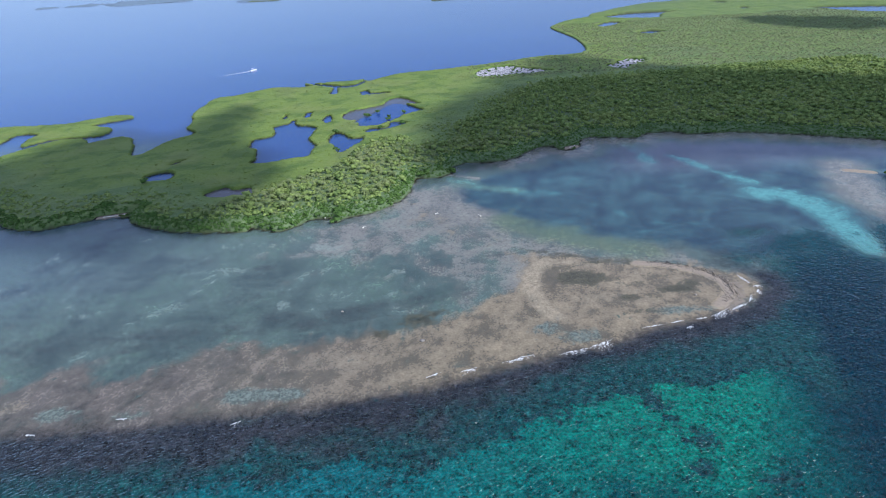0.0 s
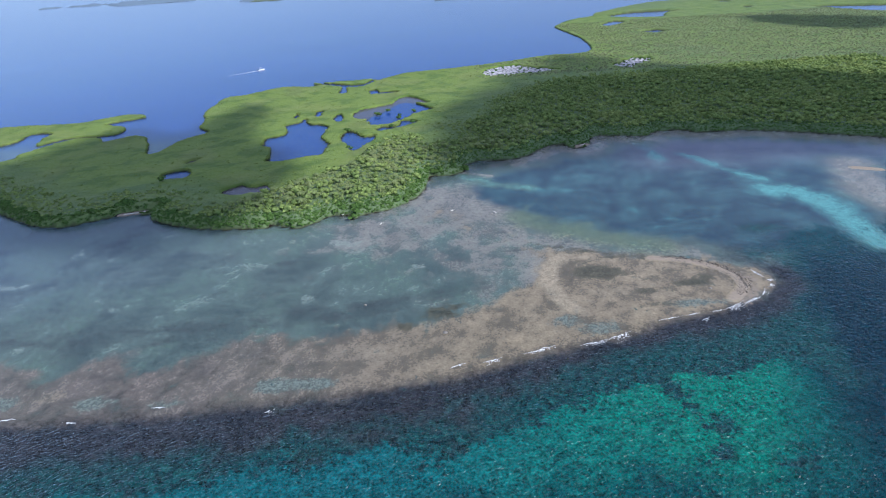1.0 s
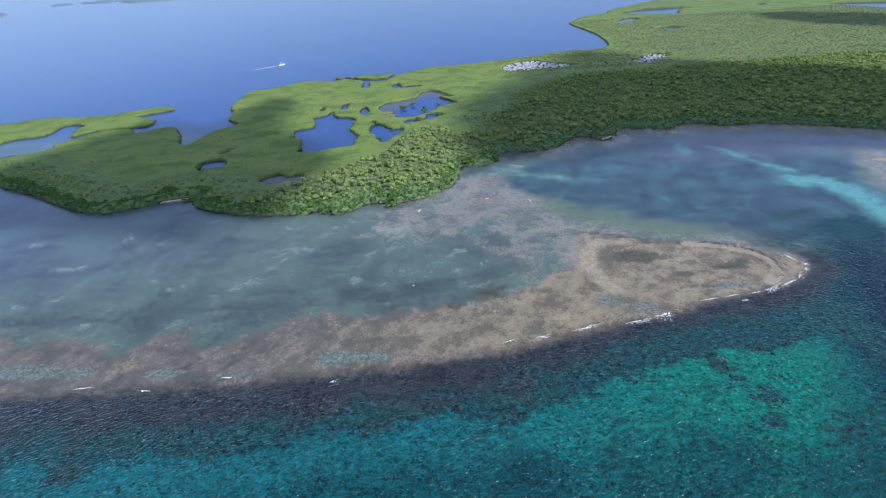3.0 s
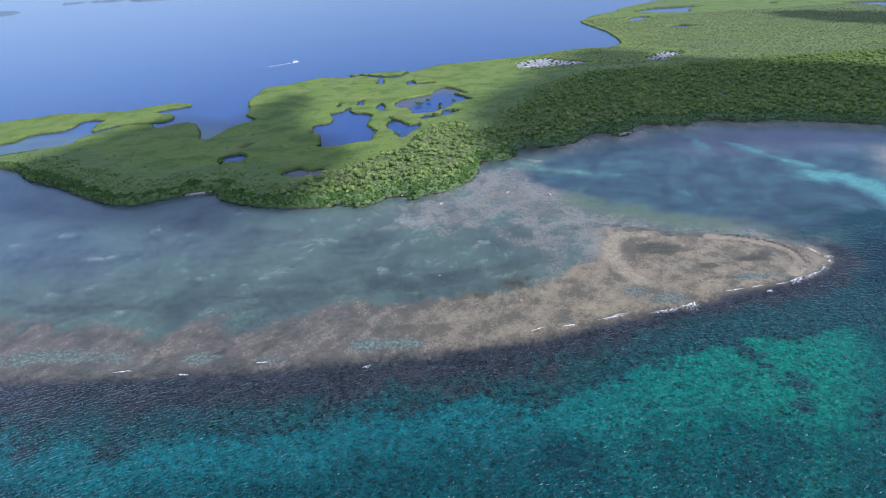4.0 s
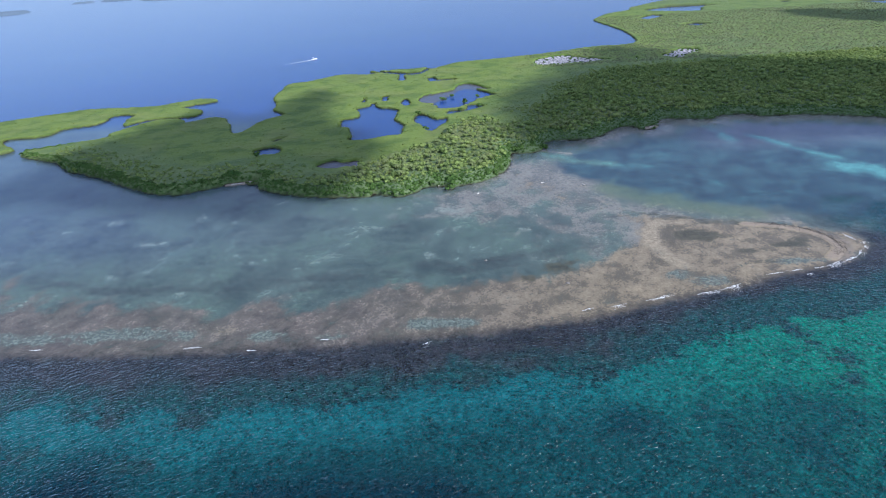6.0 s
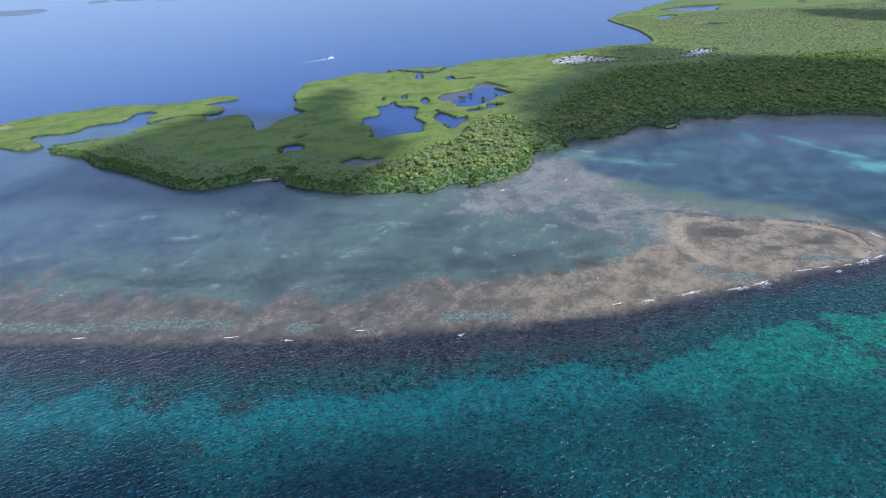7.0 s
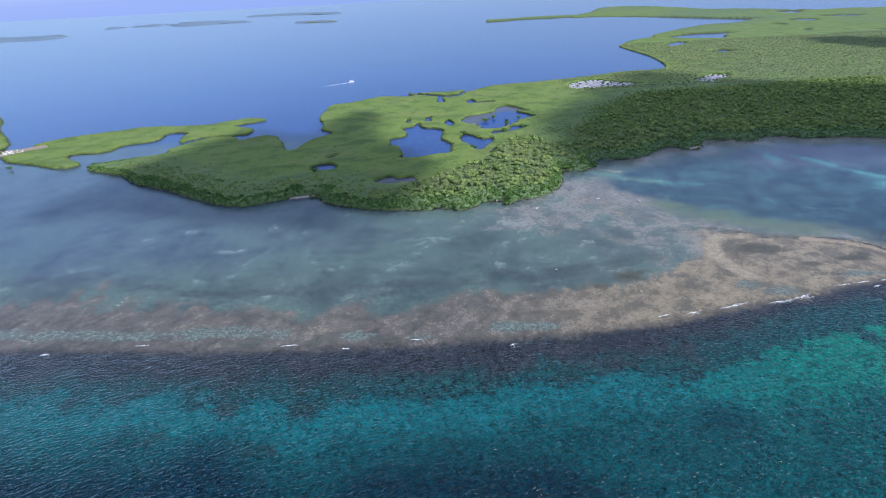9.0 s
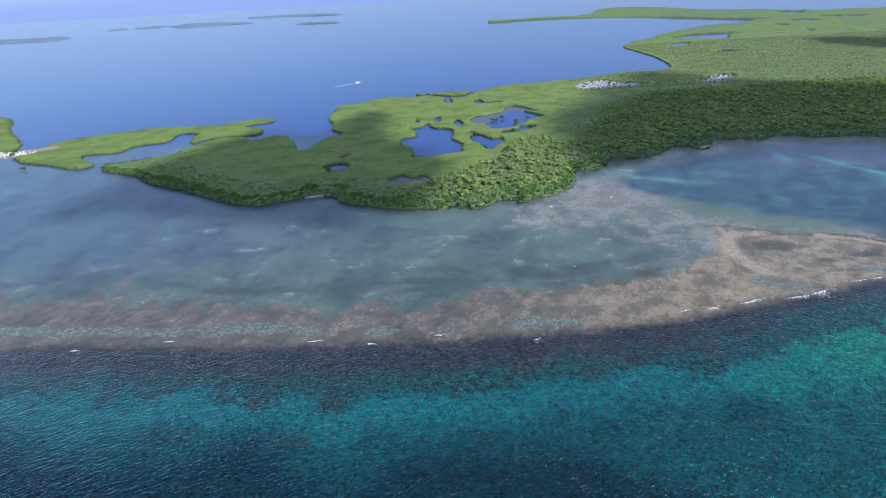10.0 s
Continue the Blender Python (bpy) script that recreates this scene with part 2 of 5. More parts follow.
LAG_DARK, LAG_MID, LAG_GREEN, LAG_PALE = (0.046, 0.068, 0.068), (0.104, 0.146, 0.128), (0.112, 0.178, 0.130), (0.245, 0.305, 0.260)
BAY_DARK, BAY_MID = (0.0165, 0.0510, 0.195), (0.0205, 0.0590, 0.220)
BASIN_DARK, BASIN_MID = (0.022, 0.046, 0.070), (0.050, 0.108, 0.122)
PALE_SAND = (0.105, 0.29, 0.275)
LILAC_DARK, LILAC_LIGHT = (0.10, 0.10, 0.145), (0.19, 0.185, 0.225)
SAND_DARK, SAND_LIGHT = (0.100, 0.086, 0.062), (0.272, 0.222, 0.145)
POOL_DARK, POOL_LIGHT = (0.075, 0.092, 0.080), (0.160, 0.195, 0.165)
GRASS_DARK, MOSS_DARK, MOSS_LIGHT = (0.044, 0.048, 0.050), (0.066, 0.100, 0.072), (0.135, 0.180, 0.105)
BANK_DARK, BANK_LIGHT = (0.22, 0.185, 0.125), (0.37, 0.31, 0.21)
WEED_DARK, WEED_LIGHT = (0.036, 0.040, 0.029), (0.082, 0.080, 0.054)
CORAL_DARK, CORAL_LIGHT, CORAL_PALE = (0.0130, 0.0165, 0.0225), (0.039, 0.040, 0.047), (0.066, 0.072, 0.072)
DEEPCORAL = (0.0065, 0.031, 0.037)
TURQ_DARK, TURQ_MID, TURQ_BLUE, TURQ_GREEN = (0.0015, 0.024, 0.033), (0.004, 0.053, 0.058), (0.011, 0.112, 0.120), (0.010, 0.165, 0.112)
DEEP_DARK, DEEP_MID = (0.0006, 0.0090, 0.0205), (0.0012, 0.026, 0.039)
WEST_SAND_DARK, WEST_SAND_LIGHT = (0.044, 0.039, 0.038), (0.130, 0.110, 0.106)
SILT_DARK, SILT_LIGHT = (0.108, 0.110, 0.100), (0.305, 0.278, 0.235)
SHADED_SOIL_DARK, SHADED_SOIL_LIGHT = (0.014, 0.013, 0.009), (0.036, 0.030, 0.020)
BEACH_DARK, BEACH_LIGHT = (0.20, 0.165, 0.125), (0.40, 0.335, 0.255)
MUD_DARK, MUD_LIGHT = (0.072, 0.066, 0.082), (0.135, 0.125, 0.138)
SALT_DARK, SALT_LIGHT = (0.17, 0.165, 0.165), (0.58, 0.56, 0.57)


def water_material():
    """Clear sea: light passes down to the floor, the sky lies on its ripples."""
    n = Nodes("clear_sea_water")
    col, _, _ = sea_colour(n)
    chop = n.noise(0.9, 2, 0.6, n.stretch((2.0, 1.0, 1.0), 24), 0.4)
    swell = n.noise(3.6, 2, 0.5, n.stretch((2.2, 1.0, 1.0), 20), 0.3)
    patch = n.noise(60, 3, 0.55, n.stretch((2.5, 1.0, 1.0), 8))
    height = n.math("ADD", n.math("MULTIPLY", chop, 0.6), n.math("MULTIPLY", swell, 0.4))
    b = n.add("ShaderNodeBump")
    n.put(n.step(n.field("chop"), 0.2, 1.0, 0.0, 1.0), b.inputs["Strength"])
    b.inputs["Distance"].default_value = 1.15
    n.put(height, b.inputs["Height"])
    gloss = n.add("ShaderNodeBsdfGlossy")
    n.put(n.step(n.field("chop"), 0.0, 1.0, n.step(patch, 0.3, 0.7, 0.20, 0.235), 0.22), gloss.inputs["Roughness"])
    n.put(b.outputs["Normal"], gloss.inputs["Normal"])
    slant = n.add("ShaderNodeLayerWeight")
    slant.inputs["Blend"].default_value = 0.5
    n.put(b.outputs["Normal"], slant.inputs["Normal"])
    mirror = n.math("ADD", n.math("MULTIPLY", n.math("POWER", slant.outputs["Facing"], 5.0), 0.98), 0.02, True)
    # fine silt and plankton scatter the light that the floor has tinted, the rest passes through
    cloud_ = n.add("ShaderNodeBsdfDiffuse")
    n.put(col, cloud_.inputs["Color"])
    n.put(b.outputs["Normal"], cloud_.inputs["Normal"])
    body = n.add("ShaderNodeMixShader")
    body.inputs[0].default_value = 0.68
    n.put(n.add("ShaderNodeBsdfTransparent").outputs[0], body.inputs[1])
    n.put(cloud_.outputs[0], body.inputs[2])
    top = n.add("ShaderNodeMixShader")
    n.put(mirror, top.inputs[0])
    n.put(body.outputs[0], top.inputs[1])
    n.put(gloss.outputs[0], top.inputs[2])
    return n.done(top.outputs[0])


def leaf_material(name, dark, light, dry, rough=0.75):
    n = Nodes(name)
    isl = n.island()
    patch, mid = n.noise(26, 4), n.noise(3.2, 3)
    f = n.math("ADD", n.math("MULTIPLY", isl, 0.6), n.math("MULTIPLY", n.step(mid, 0.3, 0.7), 0.4))
    col = n.mix(f, tuple(0.8 * c for c in dark), tuple(1.1 * c for c in light))
    col = n.mix(n.math("MULTIPLY", n.step(patch, 0.45, 0.72), 0.55), col, dry)
    s = n.principled(col, rough, n.bump(n.noise(0.5, 4, 0.7), 0.6, 0.25), 0.06)
    t = n.add("ShaderNodeBsdfTranslucent")
    n.put(col, t.inputs["Color"])
    m = n.add("ShaderNodeMixShader")
    m.inputs[0].default_value = 0.18
    n.put(s, m.inputs[1])
    n.put(t.outputs[0], m.inputs[2])
    return n.done(m.outputs[0])


def canopy_material():
    n = Nodes("closed_mangrove_canopy")
    tall = n.field("tall")
    fine, mid, big = n.noise(1.3, 5, 0.68), n.noise(5.5, 4, 0.6), n.noise(45, 4)
    low = n.mix(n.step(fine, 0.3, 0.72), (0.132, 0.195, 0.042), (0.205, 0.265, 0.062))
    low = n.mix(n.math("MULTIPLY", n.step(n.noise(22, 6, 0.62), 0.44, 0.62), 0.75), low, (0.085, 0.142, 0.034))
    low = n.mix(n.math("MULTIPLY", n.step(big, 0.48, 0.66), 0.4), low, (0.23, 0.25, 0.085))
    # forest green with some bluish air haze mixed into the colour
    high = n.mix(n.step(n.math("ADD", n.math("MULTIPLY", fine, 0.5), n.math("MULTIPLY", mid, 0.5)), 0.35, 0.65), (0.095, 0.142, 0.066), (0.158, 0.215, 0.096))
    col = n.mix(tall, low, high)
    # waterline edge darkened in colour for stilt roots and the shade among them
    col = n.mix(n.field("root"), col, (0.06, 0.065, 0.035))
    rel = n.math("ADD", n.math("MULTIPLY", mid, 1.0), n.math("MULTIPLY", fine, 0.5))
    return n.done(n.principled(col, 0.6, n.bump(rel, 0.8, 1.3), 0.05))


def foam_material():
    n = Nodes("white_sea_foam")
    return n.done(n.principled(n.mix(n.noise(0.5, 4), (0.62, 0.66, 0.68), (0.88, 0.9, 0.9)), 0.7, n.bump(n.noise(0.3, 4), 0.6, 0.15)))


def cloud_material():
    n = Nodes("cloud_vapour")
    d = n.principled((0.9, 0.9, 0.92), 1.0, None, 0.0)
    t = n.add("ShaderNodeBsdfTranslucent")
    t.inputs["Color"].default_value = (0.9, 0.9, 0.92, 1)
    m = n.add("ShaderNodeMixShader")
    m.inputs[0].default_value = 0.55
    n.put(d, m.inputs[1])
    n.put(t.outputs[0], m.inputs[2])
    return n.done(m.outputs[0])


def hazed_islet_material():
    n = Nodes("hazed_far_mangrove_canopy")
    # blue-grey instead of green: the distance haze is put into the colour
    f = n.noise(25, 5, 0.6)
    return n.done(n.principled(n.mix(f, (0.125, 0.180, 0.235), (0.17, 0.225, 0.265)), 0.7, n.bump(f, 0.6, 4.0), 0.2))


ISLET_HAZED = hazed_islet_material()
SEABED, WATER, CANOPY, FOAM, CLOUD = seabed_material(), water_material(), canopy_material(), foam_material(), cloud_material()
LEAF_LOW = leaf_material("low_mangrove_leaves", (0.140, 0.20, 0.046), (0.210, 0.270, 0.066), (0.235, 0.25, 0.085))
# scrub green paled and greyed, so that it carries the haze of distance
LEAF_FAR = leaf_material("hazed_scrub_forest_leaves", (0.150, 0.180, 0.092), (0.225, 0.255, 0.125), (0.285, 0.285, 0.165))
LEAF_TALL = leaf_material("tall_forest_leaves", (0.132, 0.208, 0.066), (0.290, 0.368, 0.104), (0.31, 0.355, 0.11))
LEAF_RIM = leaf_material("shore_mangrove_leaves", (0.066, 0.130, 0.034), (0.112, 0.195, 0.046), (0.12, 0.19, 0.05))
LEAF_PALM = leaf_material("palm_fronds", (0.15, 0.20, 0.07), (0.25, 0.30, 0.115), (0.28, 0.31, 0.13))
BARK = plain("grey_brown_bark", (0.16, 0.13, 0.10), 0.9, 0.35, 0.15)
ROCK = plain("bleached_coral_rock", (0.22, 0.20, 0.17), 0.9, 0.35, 0.3)
DARKROCK = plain("weathered_dark_rock", (0.07, 0.065, 0.06), 0.9, 0.35, 0.3)
DRIFT = plain("sun_bleached_driftwood", (0.70, 0.66, 0.58), 0.85, 0.25, 0.2)


# ---- plan of the coast, in metres ----
def flat(text):
    return np.array([[float(v) for v in p.split(",")] for p in text.split()])


COAST_SOUTH = flat("-386,361 -368,351 -346,341 -327,323 -303,310 -276,294 -248,276 -231,269 -216,270 -203,277 -193,281 -177,280 -172,272 -156,263 -138,256 -120,254 -104,253 -101,257 -88,251 -76,257 -72,263 -61,265 -56,260 -49,264 -34,271 -25,281 -18,298 -16,315 -8,316 0,317 8,325 8,332 15,340 28,339 50,344 60,357 78,366 83,358 94,358 105,380 122,379 141,374 153,384 175,381")
COAST_EAST = flat("178,376 212,374 239,366 261,357 295,341 350,310 470,285 800,170 1700,-60 4700,-300")
COAST_NORTH = flat("-386,361 -385,370 -367,379 -354,387 -340,400 -343,411 -330,438 -319,450 -299,447 -288,435 -269,449 -256,440 -240,411 -234,394 -226,396 -221,425 -206,447 -220,464 -224,491 -235,516 -236,549 -235,580 -213,591 -185,620 -151,615 -118,637 -84,625 -46,663 10,678 68,699 132,729 168,733 195,746 209,795 214,868 213,908 205,999 209,1036 252,1113 308,1158")
COAST_FAR = flat("322,1204 409,1288 493,1354 573,1372 642,1447 682,1459 614,1545 457,1775 306,1885 123,1904 -10,1866")
COAST_LAST = flat("-6,1990 165,2000 349,2041 457,2325 555,2421 678,2201 725,1951 820,1837 901,1702 1014,1678 1112,1668 1600,1640 2600,1900 4700,2300")
STRIP = flat("-493,416 -495,450 -478,473 -446,490 -417,504 -386,504 -350,505 -329,519 -316,527 -298,525 -295,513 -320,495 -294,479 -292,458 -317,456 -336,450 -346,436 -353,455 -356,473 -376,474 -375,446 -399,434 -403,414 -432,407 -420,390 -403,377 -408,367 -428,371 -448,381 -471,389 -494,405")
WEST_ISLET = flat("-739,632 -671,606 -632,574 -599,528 -544,474 -518,439 -528,429 -551,418 -760,440 -980,520 -1000,720")
BAR_ISLET = flat("-151,635 -119,631 -83,640 -83,625 -102,607 -145,626")
PONDS = [flat(p) for p in (
    "-145,399 -148,419 -136,427 -136,440 -141,455 -131,463 -128,475 -122,458 -104,448 -102,430 -102,412 -93,396 -94,387 -94,370 -104,367 -113,362 -124,359 -133,362 -133,377 -138,392",
    "-87,413 -83,427 -74,418 -69,409 -59,411 -59,398 -65,384 -70,372 -74,375 -80,393 -85,402",
    "-73,456 -68,473 -62,476 -60,486 -51,505 -46,516 -38,519 -31,513 -14,485 -19,479 -30,472 -35,462 -40,455 -44,451 -49,442 -53,441 -66,442 -69,452",
    "-59,432 -53,436 -44,435 -39,451 -28,446 -29,440 -36,434 -45,427 -52,423 -58,421",
    "-198,340 -198,348 -189,353 -183,350 -179,338 -187,335 -195,335",
    "-102,473 -100,483 -98,484 -95,475 -93,462 -97,458 -100,463",
    "-122,488 -122,497 -117,499 -116,482 -119,478",
    "-140,480 -140,493 -138,496 -136,478",
    "-114,578 -113,600 -110,605 -105,573 -112,571",
    "-152,637 -129,626 -106,614 -91,617 -83,639 -81,629 -88,606 -105,600 -128,615",
    "-81,577 -74,579 -70,564 -76,558 -79,563",
    "-70,567 -51,568 -51,560 -69,559",
    "335,1143 402,1185 490,1174 445,1138 413,1075 351,1109", "316,896 343,913 358,890 329,878", "287,1019 320,1055 333,1032 293,991", "815,1482 920,1460 890,1412 840,1415", "838,1704 889,1680 845,1610 815,1630", "720,1425 773,1400 739,1345 705,1370", "620,1318 652,1312 633,1270",  "609,1163 636,1175 612,1139", "710,1101 779,1093 848,1044 794,974 739,977")]
MUDS = [flat(p) for p in ("-143,303 -144,312 -136,318 -128,314 -121,317 -115,309 -118,302 -125,304 -132,300", "-86,475 -82,496 -70,505 -53,518 -49,534 -38,542 -17,510 -31,513 -44,517 -53,499 -60,486 -62,476 -68,472 -73,462 -80,465", "-194,368 -190,376 -184,376 -186,371 -191,365")]
SALTS = [flat(p) for p in ("45,645 62,668 86,677 109,655 133,631 86,620 49,618", "196,634 214,664 232,682 252,667 226,639 207,621", "158,626 165,637 166,626 158,614")]
FAR_ISLES = [flat(p) for p in ("-1940,2005 -1860,2069 -1721,2064 -1753,2347 -1961,2383 -2200,2487 -2326,2446", "-1835,2670 -1784,2816 -1616,2775 -1629,2990 -1434,2543 -1229,2688 -1116,2682 -1404,3041 -1583,3090 -1517,2822 -1719,3013 -1687,2864 -1848,2784", "-795,2415 -636,2363 -655,2472 -799,2473", "-1374,3385 -1068,3275 -767,3098 -999,3527 -1293,3556")]
CREST = flat("-900,122 -500,124 -279,123 -232,123 -185,121 -152,121 -119,121.5 -97,123 -76,124 -54,127 -35,129 -17,131 -6,134 9,138 25,143 41,147 58,151 73,156 88,158 106,164 116,169 124,176 126,185 120,190 108,196")
SPIT_NORTH = flat("96,199 85,202 68,206 50,214 31,223 19,244 2,258 -12,285")
INNER = flat("-900,160 -450,158 -345,152 -328,162 -318,151 -311,164 -296,151 -289,161 -279,150 -276,163 -267,150 -264,168 -251,152 -255,176 -242,148 -232,160 -226,146 -216,157 -204,146 -199,155 -191,147 -176,150 -162,146 -147,139 -139,146 -129,151 -117,139 -105,145 -94,152 -81,158 -68,158 -54,155 -47,160 -40,157 -31,162 -17,159 -3,166 10,172 22,180 31,190 35,204 28,218 12,230 -6,244 -30,262")
SLOPE_EDGE = flat("-900,92 -270,94 -240,93 -226,90 -222,97 -216,89 -211,94 -201,89 -195,92 -181,95 -175,88 -172,97 -166,91 -157,91 -144,90 -136,92 -133,84 -126,89 -115,91 -100,91 -87,90 -78,92 -70,98 -55,98 -45,98 -28,105 -21,99 -7,99 10,105 27,113 41,118 49,122 58,119 64,110 68,113 64,122 69,126 83,122 98,130 108,129 111,122 113,114 132,120 180,112 400,100")
WEST_BEACH = flat("-640,428 -560,422 -520,420 -500,426 -484,438")
PALE_BAND = flat("174,268 184,264 190,250 191,231 188,214 186,203")
PALE_THIN = flat("150,334 155,325 162,309 169,294 178,283")
PALE_STREAK = flat("26,294 44,287 65,282 80,265 91,254 99,244 111,237")
SHORE_SAND = flat("7,314 20,299 33,294 42,290")
MOSS_LINE = flat("34,248 46,238 58,230 72,220 90,211")
SAND_ARC = flat("46,207 39,199 36,189 36,179 38,171 42,165")
POOL_STRIP = flat("-420,132 -340,131 -288,133 -261,132 -237,132 -212,129 -189,130 -177,131 -156,129")
GRASS_LINE = flat("-330,172 -280,178 -240,170 -200,164 -150,162 -100,164 -60,172 -30,176 5,186")


def curve(p, n=5, closed=True):
    """Points along a smooth curve through the control points."""
    m = len(p)
    ring = np.vstack([p[-1:], p, p[:2]]) if closed else np.vstack([2 * p[:1] - p[1:2], p, 2 * p[-1:] - p[-2:-1]])
    out = []
    for i in range(m if closed else m - 1):
        a, b, c, d = ring[i:i + 4]
        for k in range(n):
            t = k / n
            out.append(0.5 * (2 * b + (c - a) * t + (2 * a - 5 * b + 4 * c - d) * t * t + (3 * b - a - 3 * c + d) * t ** 3))
    if not closed:
        out.append(p[-1])
    return np.array(out)


def away(px, py, line):
    """Distance of each place to an open line."""
    best = np.full(px.shape, 1e9)
    for (ax, ay), (bx, by) in zip(line[:-1], line[1:]):
        dx, dy = bx - ax, by - ay
        k = np.clip(((px - ax) * dx + (py - ay) * dy) / max(dx * dx + dy * dy, 1e-9), 0, 1)
        best = np.minimum(best, (px - ax - k * dx) ** 2 + (py - ay - k * dy) ** 2)
    return np.sqrt(best)


def inside(px, py, ring):
    """Signed distance to a closed ring, positive within it."""
    hit = np.zeros(px.shape, bool)
    x0, y0 = ring[-1]
    for x1, y1 in ring:
        if y0 != y1:
            hit ^= ((y0 > py) != (y1 > py)) & (px < (x1 - x0) * (py - y0) / (y1 - y0) + x0)
        x0, y0 = x1, y1
    d = away(px, py, np.vstack([ring, ring[:1]]))
    return np.where(hit, d, -d)


def near_ring(px, py, ring, reach):
    """inside(), worked out only near the ring; far places get -reach."""
    out = np.full(px.shape, -float(reach))
    lo, hi = ring.min(0) - reach, ring.max(0) + reach
    m = (px > lo[0]) & (px < hi[0]) & (py > lo[1]) & (py < hi[1])
    out[m] = np.maximum(inside(px[m], py[m], ring), -reach)
    return out


def ease(v, low, high):
    t = np.clip((v - low) / (high - low), 0, 1)
    return t * t * (3 - 2 * t)


def lattice(ix, iy, seed):
    h = (ix.astype(np.int64) * 374761393 + iy.astype(np.int64) * 668265263 + seed * 974634777) & 0xFFFFFFFF
    h = ((h ^ (h >> 13)) * 1274126177) & 0xFFFFFFFF
    return ((h ^ (h >> 16)) & 0xFFFF) / 65535.0


def rough(x, y, size, octaves=3, seed=1):
    """Fractal value noise, about -1 to 1."""
    total, gain, norm = np.zeros(np.shape(x)), 1.0, 0.0
    for o in range(octaves):
        u, v = np.asarray(x) / size, np.asarray(y) / size
        iu, iv = np.floor(u), np.floor(v)
        fu, fv = u - iu, v - iv
        fu, fv = fu * fu * (3 - 2 * fu), fv * fv * (3 - 2 * fv)
        a, b = lattice(iu, iv, seed + o), lattice(iu + 1, iv, seed + o)
        c, d = lattice(iu, iv + 1, seed + o), lattice(iu + 1, iv + 1, seed + o)
        total += gain * ((a + (b - a) * fu) * (1 - fv) + (c + (d - c) * fu) * fv)
        norm += gain
        gain, size = gain * 0.5, size * 0.5
    return 2 * total / norm - 1


MAIN_RING = np.vstack([curve(COAST_SOUTH, 4, False), curve(COAST_EAST, 4, False), curve(COAST_LAST, 4, False)[::-1],
                       curve(COAST_FAR, 3, False)[::-1], curve(COAST_NORTH, 4, False)[::-1]])
STRIP_RING, WEST_RING, BAR_RING = curve(STRIP, 4), curve(WEST_ISLET, 4), curve(BAR_ISLET, 4)
POND_RINGS = [curve(p, 5) for p in PONDS]
MUD_RINGS = [curve(p, 5) for p in MUDS]
SALT_RINGS = [curve(p, 5) for p in SALTS]
ISLE_RINGS = [curve(p * np.array([1, 0.6]) + np.array([0, 0.4 * p[:, 1].mean()]), 4) for p in FAR_ISLES]
HILL_RING = curve(flat("-140,258 -113,295 -88,315 -70,337 -57,363 -43,380 -29,392 -20,385 -12,350 -6,330 -2,318 -16,300 -20,285 -45,268 -90,255"), 5)
SOUTH_LINE = np.vstack([curve(COAST_SOUTH, 2, False), COAST_EAST])


def land_depth(x, y):
    """Metres inland from the nearest shore (negative at sea), ponds taken out."""
    wob = 1.3 * rough(x, y, 7, 2, 5) + 0.6 * rough(x, y, 2.5, 1, 9)
    d = inside(x, y, MAIN_RING)
    for r in (STRIP_RING, WEST_RING, BAR_RING):
        d = np.maximum(d, near_ring(x, y, r, 60))
    for r in ISLE_RINGS:
        d = np.maximum(d, near_ring(x, y, r, 60))
    for r in POND_RINGS:
        d = np.minimum(d, -near_ring(x, y, r, 60))
    return d + wob


def bare(x, y):
    """Distance into mud and salt flats (positive on them)."""
    b = np.full(np.shape(x), -60.0)
    for r in MUD_RINGS + SALT_RINGS:
        b = np.maximum(b, near_ring(x, y, r, 60))
    return b + 5 * rough(x, y, 9, 3, 57) * (y > 580) + 1.2 * rough(x, y, 4, 2, 59)


def tallness(x, y):
    """0 in low scrub mangrove, 1 in the tall forest."""
    south = away(x, y, SOUTH_LINE)
    belt = 1 - ease(south + 10 * rough(x, y, 30, 3, 17), 18, 62)
    belt *= (ease(x, -420, -300) * 0.6 + 0.4) * (0.62 + 0.38 * ease(x, -150, -80))
    east = ease(x - 0.28 * (y - 330) + 26 * rough(x, y, 60, 3, 3), -85, 60) * (1 - ease(y - 0.15 * x, 480, 640))
    hill = ease(near_ring(x, y, HILL_RING, 60) + 5 * rough(x, y, 14, 2, 19), -5, 8)
    belt = np.maximum(belt, hill)
    # the farthest land is raised too, to take the hazier green
    far = (0.3 + 0.35 * ease(rough(x, y, 140, 3, 12), -0.1, 0.4)) * ease(x - 0.2 * (y - 600), 150, 330) + 0.55 * ease(y, 1150, 1500) * ease(rough(x, y, 160, 3, 14), -0.5, 0.3)
    belt *= ease(np.hypot(x + 130, (y - 311) * 1.3), 12, 24) * ease(np.hypot(x + 189, (y - 344) * 1.3), 10, 22)
    return np.clip(np.maximum(np.maximum(belt, east), far), 0, 1)


def axis(stops):
    """Grid lines: (start, step at start) pairs, the steps growing evenly between them."""
    out = [stops[0][0]]
    for (a, s), (b, e) in zip(stops[:-1], stops[1:]):
        n = max(1, int(round(2 * (b - a) / (s + e))))
        steps = np.linspace(s, e, n)
        steps *= (b - a) / steps.sum()
        out.extend(a + np.cumsum(steps))
    return np.array(out)


